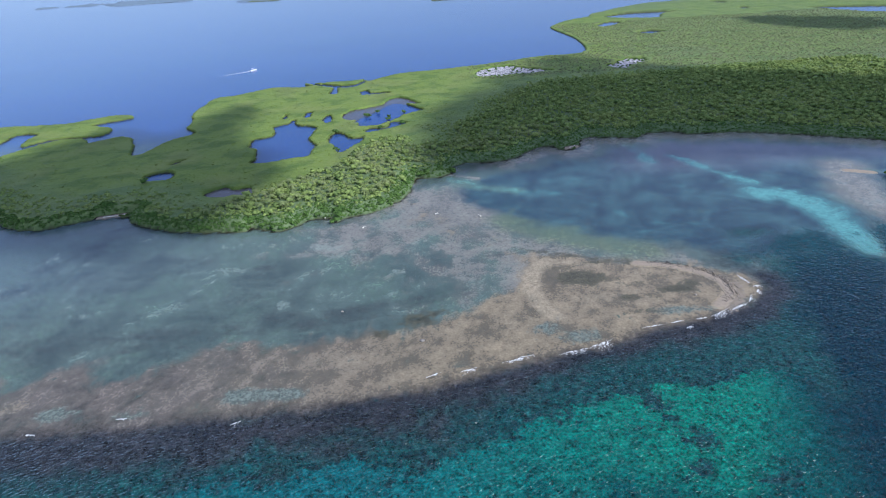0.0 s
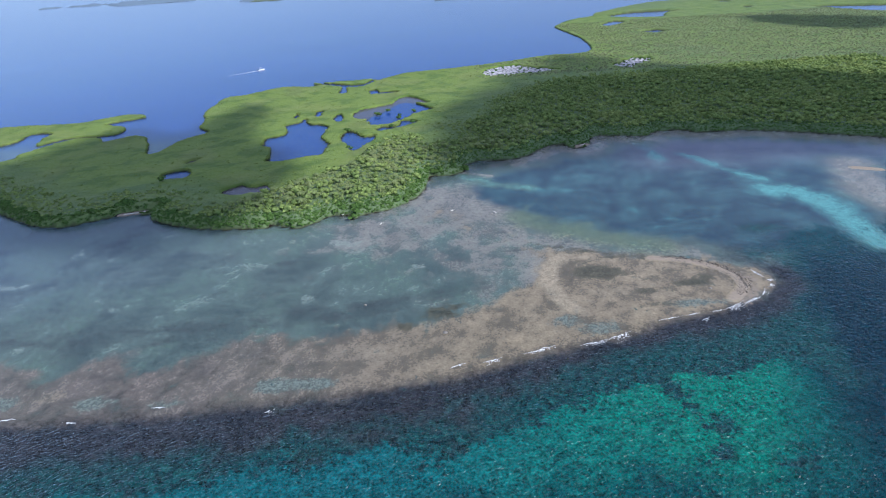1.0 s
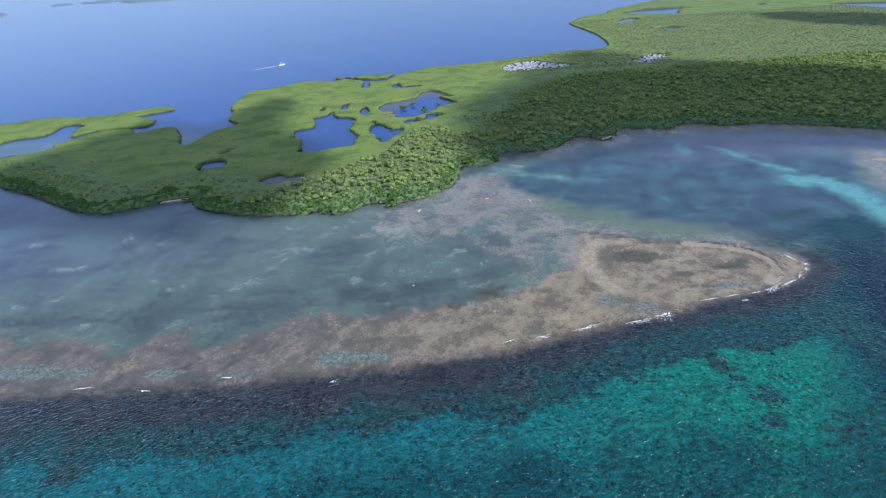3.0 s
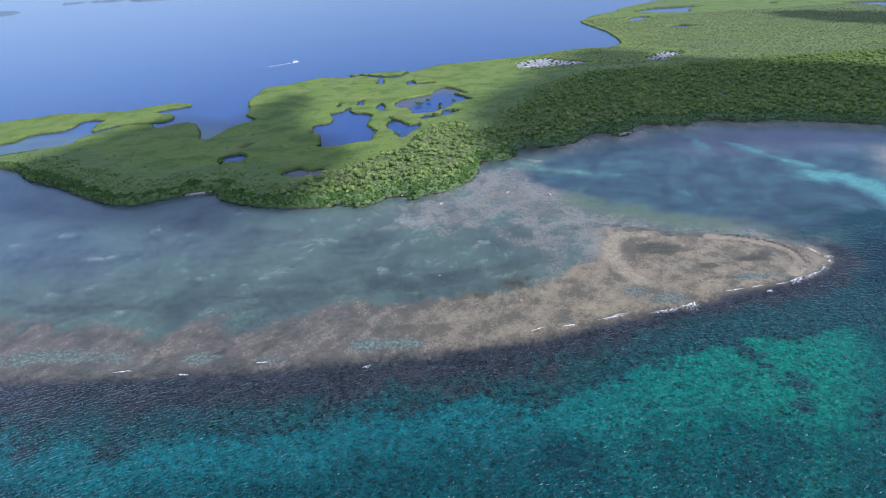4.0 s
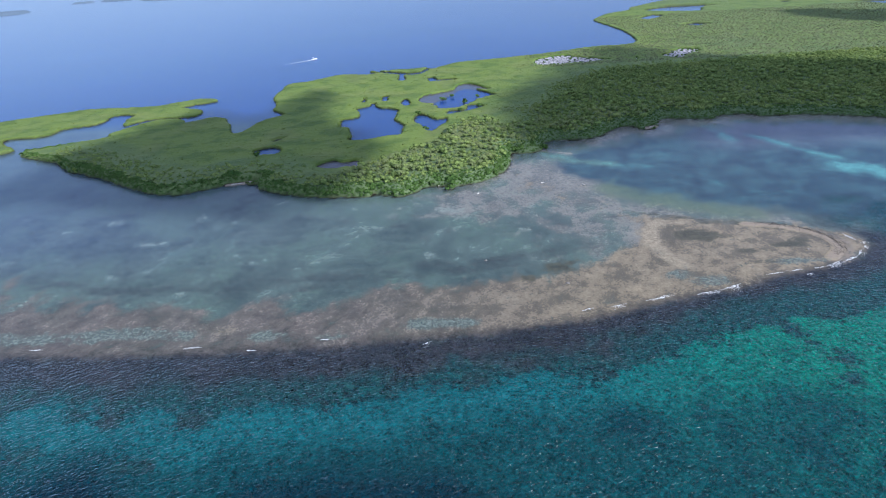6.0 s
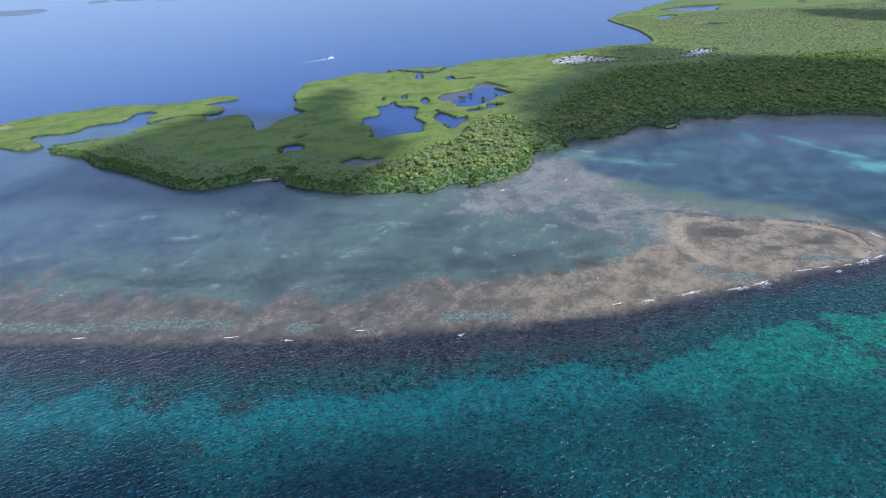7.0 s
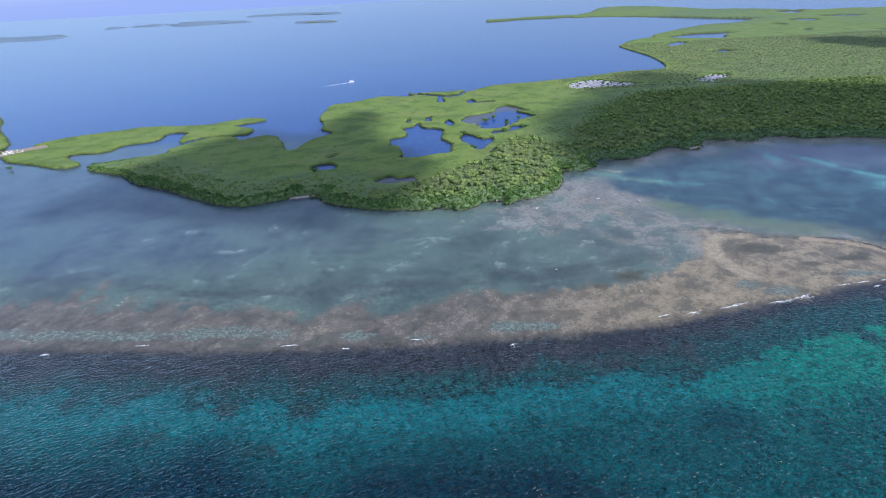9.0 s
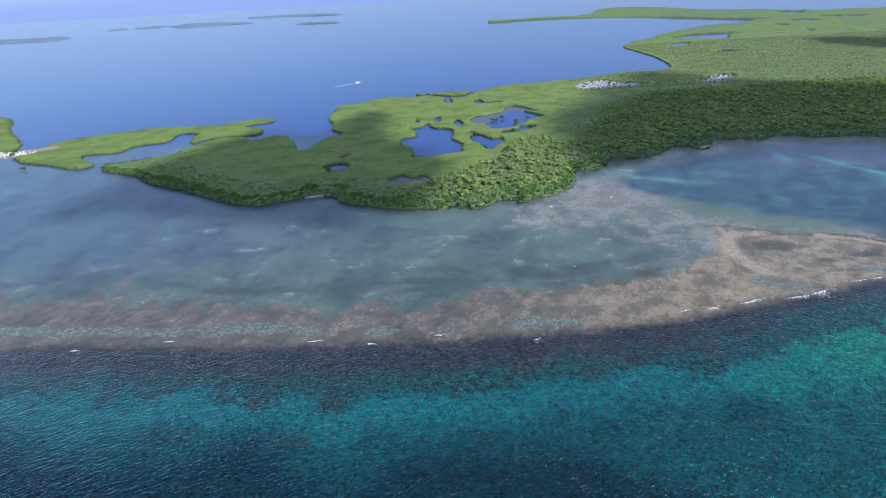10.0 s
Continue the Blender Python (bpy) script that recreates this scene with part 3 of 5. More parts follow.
def grid_object(name, xs, ys, z, fields, material, keep=None, move=None):
    """A height sheet over grid lines, with named fields on its points."""
    nx, ny = len(xs), len(ys)
    gx, gy = np.meshgrid(xs, ys)
    px, py = (gx, gy) if move is None else move
    ids = np.arange(nx * ny).reshape(ny, nx)
    quads = np.stack([ids[:-1, :-1], ids[:-1, 1:], ids[1:, 1:], ids[1:, :-1]], -1)
    if keep is not None:
        quads = quads[keep]
    quads = quads.reshape(-1, 4)
    used = np.unique(quads)
    remap = np.full(nx * ny, -1)
    remap[used] = np.arange(len(used))
    co = np.stack([px.ravel()[used], py.ravel()[used], np.broadcast_to(z, gx.shape).ravel()[used]], -1)
    me = mesh_from(name, co, remap[quads], material)
    for key, v in fields.items():
        a = me.attributes.new(key, "FLOAT", "POINT")
        a.data.foreach_set("value", np.ascontiguousarray(v.ravel()[used], dtype=np.float32))
    me.polygons.foreach_set("use_smooth", np.ones(len(me.polygons), bool))
    return new(name, me)


def mesh_from(name, co, faces, material):
    """A mesh from arrays of points and equal-sided faces."""
    me = bpy.data.meshes.new(name)
    n, k = faces.shape
    me.vertices.add(len(co))
    me.vertices.foreach_set("co", np.ascontiguousarray(co, dtype=np.float32).ravel())
    me.loops.add(n * k)
    me.loops.foreach_set("vertex_index", np.ascontiguousarray(faces, dtype=np.int32).ravel())
    me.polygons.add(n)
    me.polygons.foreach_set("loop_start", np.arange(0, n * k, k, dtype=np.int32))
    me.polygons.foreach_set("loop_total", np.full(n, k, dtype=np.int32))
    me.materials.append(material)
    me.update()
    me.validate()
    return me


# ---- the sea floor and the soil, one sheet to the horizon ----
GX = axis([(-45000, 9000), (-5600, 500), (-700, 14), (-440, 2.6), (330, 2.6), (900, 16), (5600, 500), (45000, 9000)])
GY = axis([(-20000, 6000), (-1500, 200), (20, 3), (60, 1.6), (330, 2.2), (700, 5), (1500, 16), (5600, 400), (48000, 9000)])
gx, gy = np.meshgrid(GX, GY)
land = land_depth(gx, gy)

crest = curve(CREST, 4, False)
platform = np.vstack([crest, curve(SPIT_NORTH, 4, False), [[-30, 420], [-900, 420]]])
on_flat = inside(gx, gy, platform)                       # positive on the reef platform and lagoon
outer = inside(gx, gy, np.vstack([crest, [[126, 240], [400, 240], [700, 100], [46000, -100], [46000, -21000], [-46000, -21000], [-46000, 122]]]))
slope_d = inside(gx, gy, np.vstack([curve(SLOPE_EDGE, 4, False), [[46000, 80], [46000, -21000], [-46000, -21000], [-46000, 92]]]))
sand_ring = np.vstack([crest, curve(SPIT_NORTH, 4, False), curve(INNER, 4, False)[::-1]])
sand_d = inside(gx, gy, sand_ring)
bay = np.maximum(ease(gy, 395, 470) * ease(60 - gx, 0, 40), ease(gy, 640, 700))
pond_any = np.full(gx.shape, -60.0)
for r in POND_RINGS:
    pond_any = np.maximum(pond_any, near_ring(gx, gy, r, 60))

east = ease(-on_flat, 0, 30) * ease(gx, -20, 20) * ease(gy - 0.35 * (gx - 120), 165, 205)
f_basin = np.maximum.reduce([bay, east * ease(away(gx, gy, SOUTH_LINE), 4, 36), ease(pond_any, -1, 1.5)])


def stroke(line, width, amount=1.0, power=2):
    """A soft band along a line of the plan."""
    return amount * np.exp(-(away(gx, gy, curve(line, 4, False)) / width) ** power)


def blots(rows, power=1):
    """Soft ovals: x, y, the two radii and the strength of each."""
    out = np.zeros(gx.shape)
    for cx, cy, rx, ry, a in rows:
        out = np.maximum(out, a * np.exp(-(((gx - cx) / rx) ** 2 + ((gy - cy) / ry) ** 2) ** power))
    return out


f_pale = np.maximum.reduce([
    stroke(PALE_BAND, 9 + 5 * np.exp(-((gy - 245) / 25) ** 2), 1.15),
    stroke(PALE_THIN, 5.0, 1.0), stroke(PALE_STREAK, 3.4, 0.5), stroke(SHORE_SAND, 6, 0.6),
    blots(((133, 338, 7, 26, 0.85), (76, 302, 28, 7, 0.33), (128, 194, 16, 7, 0.38), (150, 202, 16, 5, 0.34), (212, 240, 14, 22, 0.3))),
    0.25 * np.exp(-(away(gx, gy, SOUTH_LINE) / 14) ** 2) * ease(gx, 40, 90)])
f_moss = np.maximum(stroke(MOSS_LINE, 14, 0.9), stroke(SHORE_SAND, 7, 0.8))
f_grass = np.maximum(stroke(GRASS_LINE, 9, 0.6), blots(((-81, 215, 11, 6, 0.6), (-47, 170, 18, 6, 0.8), (-150, 150, 14, 6, 0.5), (38, 216, 22, 3, 0.5), (70, 207, 20, 2.2, 0.6))))
f_bank = np.maximum(stroke(SAND_ARC, 3.8, 1.15), stroke(flat("25,229 34,219 44,208 54,205 66,202"), 3.2, 0.6))
f_bank = np.maximum(f_bank, blots(((-141, 131, 6, 4, 0.5), (20, 163, 26, 8, 0.35), (60, 176, 20, 6, 0.5), (80, 172, 14, 5, 0.4))))
f_hole = blots(((151, 229, 15, 5, 0.9), (156, 168, 18, 12, 0.75), (205, 195, 14, 5, 0.7), (70, 250, 20, 8, 0.5), (120, 260, 26, 14, 0.6)))
f_lilac = 0.8 * ease(gy + 12 * rough(gx, gy, 40, 3, 91), 288, 345) * ease(gx, 90, 150)
shore_silt = 1.1 * np.exp(-(away(gx, gy, SOUTH_LINE) / 17) ** 2) * ease(gx, -10, 50)
f_silt = 0.85 * ease(gx + 0.7 * (gy - 200), -70, 60) * ease(on_flat, -12, 8)
f_silt = np.maximum(f_silt, 0.75 * np.exp(-(away(gx, gy, curve(SPIT_NORTH, 4, False)) / 22) ** 2) * ease(gy, 185, 205))
cove = stroke(flat("5,321 13,317 22,312"), 3.5, 0.9)
f_basin *= 1 - np.clip(cove, 0, 1)
f_silt = np.maximum.reduce([f_silt, shore_silt, cove])
f_silt = np.maximum(f_silt, 1.3 * np.exp(-((gx - 2) / 38) ** 2 - ((gy - 268) / 34) ** 2))
f_silt = np.maximum(f_silt, 0.85 * np.exp(-((gx + 35) / 45) ** 2 - ((gy - 240) / 30) ** 2) * ease(on_flat, -12, 8))
f_shoal = np.zeros(gx.shape)
for cx, cy, rx, ry, a in ((-66, 183, 7, 5, 0.72), (-150, 182, 8, 4, 0.65), (-94, 214, 9, 4, 0.6), (-120, 196, 6, 3, 0.6), (-205, 205, 12, 4, 0.7), (-172, 226, 9, 4, 0.6), (-240, 232, 12, 5, 0.6),
                          (-60, 232, 14, 6, 0.6), (-280, 190, 14, 5, 0.6), (-300, 240, 16, 6, 0.5), (-20, 205, 7, 4, 0.6), (-105, 236, 9, 4, 0.5), (-360, 210, 16, 5, 0.6)):
    f_shoal = np.maximum(f_shoal, a * np.exp(-(((gx - cx) / rx) ** 2 + ((gy - cy) / ry) ** 2)))
beige = np.exp(-(away(gx, gy, np.array([[240, 300], [222, 262], [224, 225]])) / 20) ** 2)
f_basin *= (1 - 0.85 * beige) * (1 - 0.7 * np.clip(shore_silt, 0, 1)) * (1 - 0.75 * np.exp(-(away(gx, gy, curve(SPIT_NORTH, 4, False)) / 20) ** 2))
f_sand = ease(sand_d, -9, 7) * (1 - 0.62 * ease(gy, 204, 222))
f_sand = np.maximum(f_sand, np.exp(-(away(gx, gy, crest) / 7) ** 2) * ease(130 - gx, 0, 40))
f_silt = np.maximum(f_silt, 1.1 * beige)
f_pool = np.zeros(gx.shape)
for cx, cy, rx, ry, a in ((-60, 131, 16, 4.0, 0.95), (48, 153, 9, 5, 0.8), (-124, 127, 9, 3.5, 0.8), (-100, 125, 8, 2.5, 0.7), (86, 166, 17, 2.6, 0.6), (38, 158, 8, 4, 0.65)):
    f_pool = np.maximum(f_pool, a * np.exp(-(((gx - cx) / rx) ** 2 + ((gy - cy) / ry) ** 2) ** 2))
f_pool = np.maximum(f_pool, stroke(POOL_STRIP, 4.6, 0.72, 4))
f_weed = stroke(flat("32,222 38,218 55,212 73,205 82,200"), 1.5, 0.85)
for cx, cy, rx, ry, a in ((56, 192, 13, 7, 0.95), (48, 200, 9, 4, 0.65), (66, 190, 9, 3, 0.6), (-11, 167, 9, 5, 0.9), (-4, 172, 6, 3, 0.7), (93, 180, 9, 3.0, 0.95), (100, 184, 5, 3, 0.8), (70, 204, 15, 2.0, 0.7),
                          (-24, 160, 5, 3, 0.8), (71, 175, 6, 2.4, 0.9), (80, 185, 7, 2, 0.7), (60, 178, 2.5, 5, 0.6), (75, 166, 9, 2, 0.7), (82, 176, 4, 3, 0.6), (50, 210, 12, 2.5, 0.6), (62, 184, 3, 5, 0.5), (88, 190, 8, 2, 0.6)):
    f_weed = np.maximum(f_weed, a * np.exp(-(((gx - cx) / rx) ** 2 + ((gy - cy) / ry) ** 2) ** 2))
f_coral = ease(outer, -5, 10 - 4 * ease(gx, 40, 90)) * (1 - ease(gy - 0.3 * np.clip(gx - 130, -50, 200), 180, 225))
f_coral = np.maximum(f_coral, 0.6 * np.exp(-((gx - 146) / 15) ** 2 - ((gy - 224) / 7) ** 2))
f_below = ease(outer - 5, 0, 24) * 0.8 + 0.5 * ease(gx, -30, 70) * ease(outer, 2, 14)
f_slope = np.maximum(ease(slope_d, -9, 7), ease(gx - 0.35 * (gy - 130) + 7 * rough(gx, gy, 24, 3, 83), 104, 136) * (1 - ease(gy - 0.2 * gx, 165, 215)) * ease(outer, 2, 16))
for cx, cy, rx, ry in ((70, 105, 6, 4), (66, 96, 6, 4), (-161, 87, 5, 3.5), (-138, 87, 5, 3), (-145, 71, 9, 4), (-180, 76, 6, 3), (-172, 89, 4, 3), (-216, 92, 5, 2), (84, 92, 6, 3)):
    f_slope -= 0.75 * np.exp(-((gx - cx) / rx) ** 2 - ((gy - cy) / ry) ** 2)
f_deep = np.maximum(ease(slope_d - 44 * ease(gx, -95, 20) + 9 * rough(gx, gy, 40, 3, 77), 9, 42),
                    0.9 * ease(gx - 0.25 * (gy - 130) + 8 * rough(gx, gy, 30, 3, 79), 84, 126) * (1 - 0.55 * ease(gy, 165, 215)))
f_deep = np.maximum(f_deep, 0.6 * np.exp(-((gx + 6) / 13) ** 2 - ((gy - 82) / 9) ** 2))
f_green = ease(gx, -40, 70) * (1 - ease(gx - 0.25 * (gy - 130), 88, 128))
f_coral *= 1 - 0.85 * np.clip(f_pale, 0, 1)
f_slope *= 1 - 0.85 * np.clip(f_pale, 0, 1) * ease(gy, 150, 190)
f_west_sand = 1 - ease(gx, -110, 20)
f_edge = np.exp(-((slope_d - 6) / (9 + 9 * ease(gx, -40, 40))) ** 2)
f_dry = ease(land, -0.9, -0.2)
f_beach = np.exp(-(away(gx, gy, np.array([[-196, 281], [-178, 285]])) / 1.9) ** 4)
f_beach = np.maximum(f_beach, np.exp(-(away(gx, gy, WEST_BEACH) / 14) ** 4))
f_beach = np.maximum(f_beach, np.exp(-(away(gx, gy, np.array([[88, 359], [95, 362]])) / 2.5) ** 4))
f_beach = np.maximum(f_beach, np.exp(-(away(gx, gy, np.array([[236, 293], [248, 288]])) / 2.6) ** 2))
ridge_d = away(gx, gy, curve(flat("83,201 96,198 107,191 112,183 111,175 103,167"), 5, False))
f_beach = np.maximum(f_beach, 0.95 * np.exp(-(ridge_d / 2.0) ** 2))
f_beach = np.maximum(f_beach, 0.55 * np.exp(-(away(gx, gy, flat("112,186 116,180 113,172 106,166")) / 5) ** 2))
f_mud = np.zeros(gx.shape)
for r in MUD_RINGS:
    f_mud = np.maximum(f_mud, ease(near_ring(gx, gy, r, 60), -5, 5))
f_salt = np.zeros(gx.shape)
for r in SALT_RINGS:
    f_salt = np.maximum(f_salt, ease(near_ring(gx, gy, r, 60), -8, 4))

# refraction makes the floor look nearer than it is, so the sheet lies at the seeming depth
depth = 0.35 + 0.4 * ease(on_flat, 20, 60) + 0.6 * f_basin + 0.5 * f_coral + 0.5 * f_below + 0.5 * f_slope + 0.9 * f_deep - 0.2 * f_sand
depth = np.where(pond_any > -1, np.minimum(depth, 0.6), depth)
floor_z = -depth + 0.06 * rough(gx, gy, 22, 2, 21)
floor_z = np.where(land > -4, floor_z * ease(-land, 0, 4) + 0.35 * ease(land, -0.2, 2), floor_z)
floor_z = np.maximum(floor_z, -0.25 + 0.32 * f_beach) * (f_beach > 0.3) + floor_z * (f_beach <= 0.3)
bar_d = away(gx, gy, np.array([[236, 293], [248, 288]]))
floor_z = np.maximum(floor_z, 0.35 - 0.12 * bar_d)
floor_z = np.maximum(floor_z, 0.34 - 0.13 * ridge_d)
floor_z = np.where(f_mud > 0.4, -0.06, floor_z)
# bay blue also tints ponds and west lagoon, for the sky they mirror
FIELDS = dict(lilac=np.clip(f_lilac, 0, 0.9), basin=f_basin, silt=f_silt, west_sand=f_west_sand, edge=f_edge, shoal=f_shoal, bay=np.maximum.reduce([bay, 0.85 * ease(pond_any, -1, 1.5), 0.26 * ease(-gx, 60, 330) * ease(gy, 150, 210)]), moss=f_moss, grass=f_grass, bank=f_bank, hole=f_hole, pale=f_pale, sand=f_sand, pool=f_pool, weed=f_weed, coral=f_coral,
                     below=f_below, slope=f_slope, deep=f_deep, green=f_green, dry=f_dry, beach=f_beach, mud=f_mud, salt=f_salt)
ground = grid_object("ground", GX, GY, floor_z, FIELDS, SEABED)
tagged(ground, "sandy sea floor with coral reef, seagrass and muddy mangrove soil", "ground", kind="structure")

chop = ease(-on_flat, -4, 10) * (1 - 0.85 * ease(gy - 0.3 * np.clip(gx - 130, -50, 200), 170, 230))
water = grid_object("water", GX, GY, 0.0, dict(FIELDS, chop=chop), WATER)
tagged(water, "clear tropical sea, rippled, turquoise over the reef", "water", kind="structure")

# ---- canopy ----
CX = axis([(-1050, 12), (-520, 3), (-400, 1.5), (320, 1.5), (700, 6), (2000, 40), (4700, 150)])
CY = axis([(-300, 60), (240, 1.5), (560, 1.5), (800, 3.5), (1500, 12), (3000, 60)])
kx, ky = np.meshgrid(CX, CY)
k_land = land_depth(kx, ky)
k_bare = bare(kx, ky)
k_in = np.minimum(k_land, -k_bare)
k_beach = np.minimum(away(kx, ky, np.array([[-196, 281], [-178, 285]])) - 2.2, away(kx, ky, np.array([[88, 359], [95, 362]])) - 2.5)
k_in = np.minimum(k_in, np.minimum(k_beach, away(kx, ky, WEST_BEACH) - 11 + 4 * rough(kx, ky, 12, 2, 87)))
k_tall = tallness(kx, ky)


def canopy_height(x, y, tall):
    return (2.1 + 5.2 * tall) * (1 + 0.16 * rough(x, y, 14, 3, 31)) + 0.7 * tall * rough(x, y, 4, 2, 33) + 4.5 * np.exp(-((x + 40) / 34) ** 2 - ((y - 345) / 42) ** 2)


k_h = canopy_height(kx, ky, k_tall)
rim = np.clip(k_in, 0, 12)
k_z = np.minimum(k_h * 0.8, 0.25 + (1.15 + 1.5 * (1 - k_tall)) * rim ** 0.82) * (k_in > 0) - 0.3 * (k_in <= 0)
dy_, dx_ = np.gradient(k_in, CY, CX)
g2 = np.maximum(dx_ ** 2 + dy_ ** 2, 0.25)
snap = (k_in < 0) & (k_in > -3)
mx = np.where(snap, kx - k_in * dx_ / g2, kx)
my = np.where(snap, ky - k_in * dy_ / g2, ky)
cell_in = np.maximum.reduce([k_in[:-1, :-1], k_in[1:, :-1], k_in[:-1, 1:], k_in[1:, 1:]]) > 0
canopy = grid_object("mangrove_canopy", CX, CY, k_z, dict(tall=k_tall, root=1 - ease(k_land, 0.0, 0.25)), CANOPY, cell_in, (mx, my))
tagged(canopy, "dense closed green canopy of low mangrove and coastal forest", "mangrove", kind="stuff")

for r in ISLE_RINGS:
    lo, hi = r.min(0) - 20, r.max(0) + 20
    ix = np.arange(lo[0], hi[0], 9.0)
    iy = np.arange(lo[1], hi[1], 9.0)
    jx, jy = np.meshgrid(ix, iy)
    d = inside(jx, jy, r) + 6 * rough(jx, jy, 60, 3, 41)
    keep = np.maximum.reduce([d[:-1, :-1], d[1:, :-1], d[:-1, 1:], d[1:, 1:]]) > 0
    h = np.where(d > 0, np.minimum(6 + 2 * rough(jx, jy, 30, 2, 43), 0.5 + d), -0.3)
    isle = grid_object("mangrove_islet", ix, iy, h, {}, ISLET_HAZED, keep)
    tagged(isle, "far low islet covered in mangrove, distance haze in its colour", "island", "islets across the bay")


# ---- foliage ----
def ico(sub=1):
    bm = bmesh.new()
    bmesh.ops.create_icosphere(bm, subdivisions=sub, radius=1.0)
    v = np.array([p.co[:] for p in bm.verts])
    f = np.array([[p.index for p in q.verts] for q in bm.faces])
    bm.free()
    return v, f


ICO1, ICO2 = ico(1), ico(2)


def leaf_patch(rng, centre, normal, size):
    """Two bent triangles that stand for a spray of leaves."""
    n = normal / np.linalg.norm(normal)
    a = np.cross(n, rng.normal(size=3))
    a /= np.linalg.norm(a) + 1e-9
    b = np.cross(n, a)
    w, l = size * rng.uniform(0.5, 0.8), size * rng.uniform(0.8, 1.3)
    v = np.array([-a * w, b * l * 0.9 - n * 0.18 * size, a * w, -b * l - n * 0.3 * size]) + centre + n * 0.1 * size
    return v, np.array([[0, 2, 1], [0, 3, 2]])


def crown_shape(seed, leaves, size, core=ICO1, flat_z=0.75, lobes=4):
    """An uneven crown of radius 1: a dark inner body of lobes with sprays of leaves outside it."""
    rng = np.random.default_rng(seed)
    vs, fs, n = [], [], 0
    cents = [(np.zeros(3), 0.68)]
    for k in range(lobes):
        t = rng.uniform(0, 2 * np.pi)
        cents.append((np.array([0.5 * np.cos(t), 0.5 * np.sin(t), rng.uniform(-0.25, 0.4)]), rng.uniform(0.34, 0.52)))
    body = core[0] * (0.72 + 0.16 * rng.normal(size=(len(core[0]), 1)))
    body[:, 2] *= flat_z
    vs.append(body)
    fs.append(core[1])
    n = len(body)
    for k in range(leaves):
        c, r = cents[rng.integers(0, len(cents))]
        d = rng.normal(size=3)
        d[2] = abs(d[2]) * 0.9 - 0.15
        d /= np.linalg.norm(d)
        p = c + d * r * rng.uniform(0.85, 1.15)
        p[2] *= flat_z
        v, f = leaf_patch(rng, p, d + 0.5 * rng.normal(size=3) + np.array([0, 0, 0.4]), size * rng.uniform(0.7, 1.3))
        vs.append(v)
        fs.append(f + n)
        n += 4
    return np.vstack(vs), np.vstack(fs)


def palm_shape(seed, fronds=11, radius=1.0):
    """A star of drooping fronds."""
    rng = np.random.default_rng(seed)
    vs, fs, n = [], [], 0
    for k in range(fronds):
        t = 2 * np.pi * k / fronds + rng.uniform(-0.25, 0.25)
        out, side = np.array([np.cos(t), np.sin(t), 0]), np.array([-np.sin(t), np.cos(t), 0])
        rise, w = rng.uniform(0.1, 0.55), 0.15
        spine = [np.array([0, 0, 0.0])] + [out * q * radius + np.array([0, 0, rise * q - 0.75 * q * q]) for q in (0.35, 0.7, 1.0)]
        row = []
        for p, wid in zip(spine, (0.4, 1.0, 0.9, 0.15)):
            row += [p - side * w * wid + np.array([0, 0, -0.05 * wid]), p + side * w * wid + np.array([0, 0, -0.05 * wid])]
        vs.append(np.array(row))
        for q in range(3):
            a = n + 2 * q
            fs += [[a, a + 1, a + 3], [a, a + 3, a + 2]]
        n += 8
    return np.vstack(vs), np.array(fs)


def strew(name, places, sizes, shapes, material, label, category, seed=1, squash=None):
    """One object of many turned and sized copies of the shapes at the places."""
    rng = np.random.default_rng(seed)
    pick = rng.integers(0, len(shapes), len(places))
    turn = rng.uniform(0, 2 * np.pi, len(places))
    tall = np.ones(len(places)) if squash is None else squash
    vs, fs, n = [], [], 0
    for k, (v, f) in enumerate(shapes):
        m = np.where(pick == k)[0]
        if not len(m):
            continue
        c, s_ = np.cos(turn[m])[:, None], np.sin(turn[m])[:, None]
        x = (v[None, :, 0] * c - v[None, :, 1] * s_) * sizes[m][:, None] + places[m, 0:1]
        y = (v[None, :, 0] * s_ + v[None, :, 1] * c) * sizes[m][:, None] + places[m, 1:2]
        z = v[None, :, 2] * (sizes[m] * tall[m])[:, None] + places[m, 2:3]
        vs.append(np.stack([x, y, z], -1).reshape(-1, 3))
        fs.append((f[None] + (n + np.arange(len(m)) * len(v))[:, None, None]).reshape(-1, 3))
        n += len(m) * len(v)
    ob = new(name, mesh_from(name, np.vstack(vs), np.vstack(fs), material))
    return tagged(ob, label, category, kind="stuff")


def jitter(x0, x1, y0, y1, gap, seed):
    rng = np.random.default_rng(seed)
    a, b = np.meshgrid(np.arange(x0, x1, gap), np.arange(y0, y1, gap))
    a = (a + rng.uniform(-0.48, 0.48, a.shape) * gap).ravel()
    b = (b + rng.uniform(-0.48, 0.48, b.shape) * gap).ravel()
    return a, b


def grown(x, y):
    """Metres into the vegetation."""
    d = np.minimum(land_depth(x, y), -bare(x, y))
    d = np.minimum(d, away(x, y, np.array([[-196, 281], [-178, 285]])) - 2.2)
    d = np.minimum(d, away(x, y, WEST_BEACH) - 11)
    return np.minimum(d, away(x, y, np.array([[88, 359], [95, 362]])) - 2.5)


def canopy_top(x, y, d):
    t = tallness(x, y)
    return np.minimum(canopy_height(x, y, t) * 0.8, 0.25 + (1.15 + 1.5 * (1 - t)) * np.clip(d, 0, 12) ** 0.82), t


rng = np.random.default_rng(7)
CROWNS = [crown_shape(100 + k, 20, 0.37) for k in range(7)]
FAR_CROWNS = [crown_shape(200 + k, 5, 0.6) for k in range(5)]
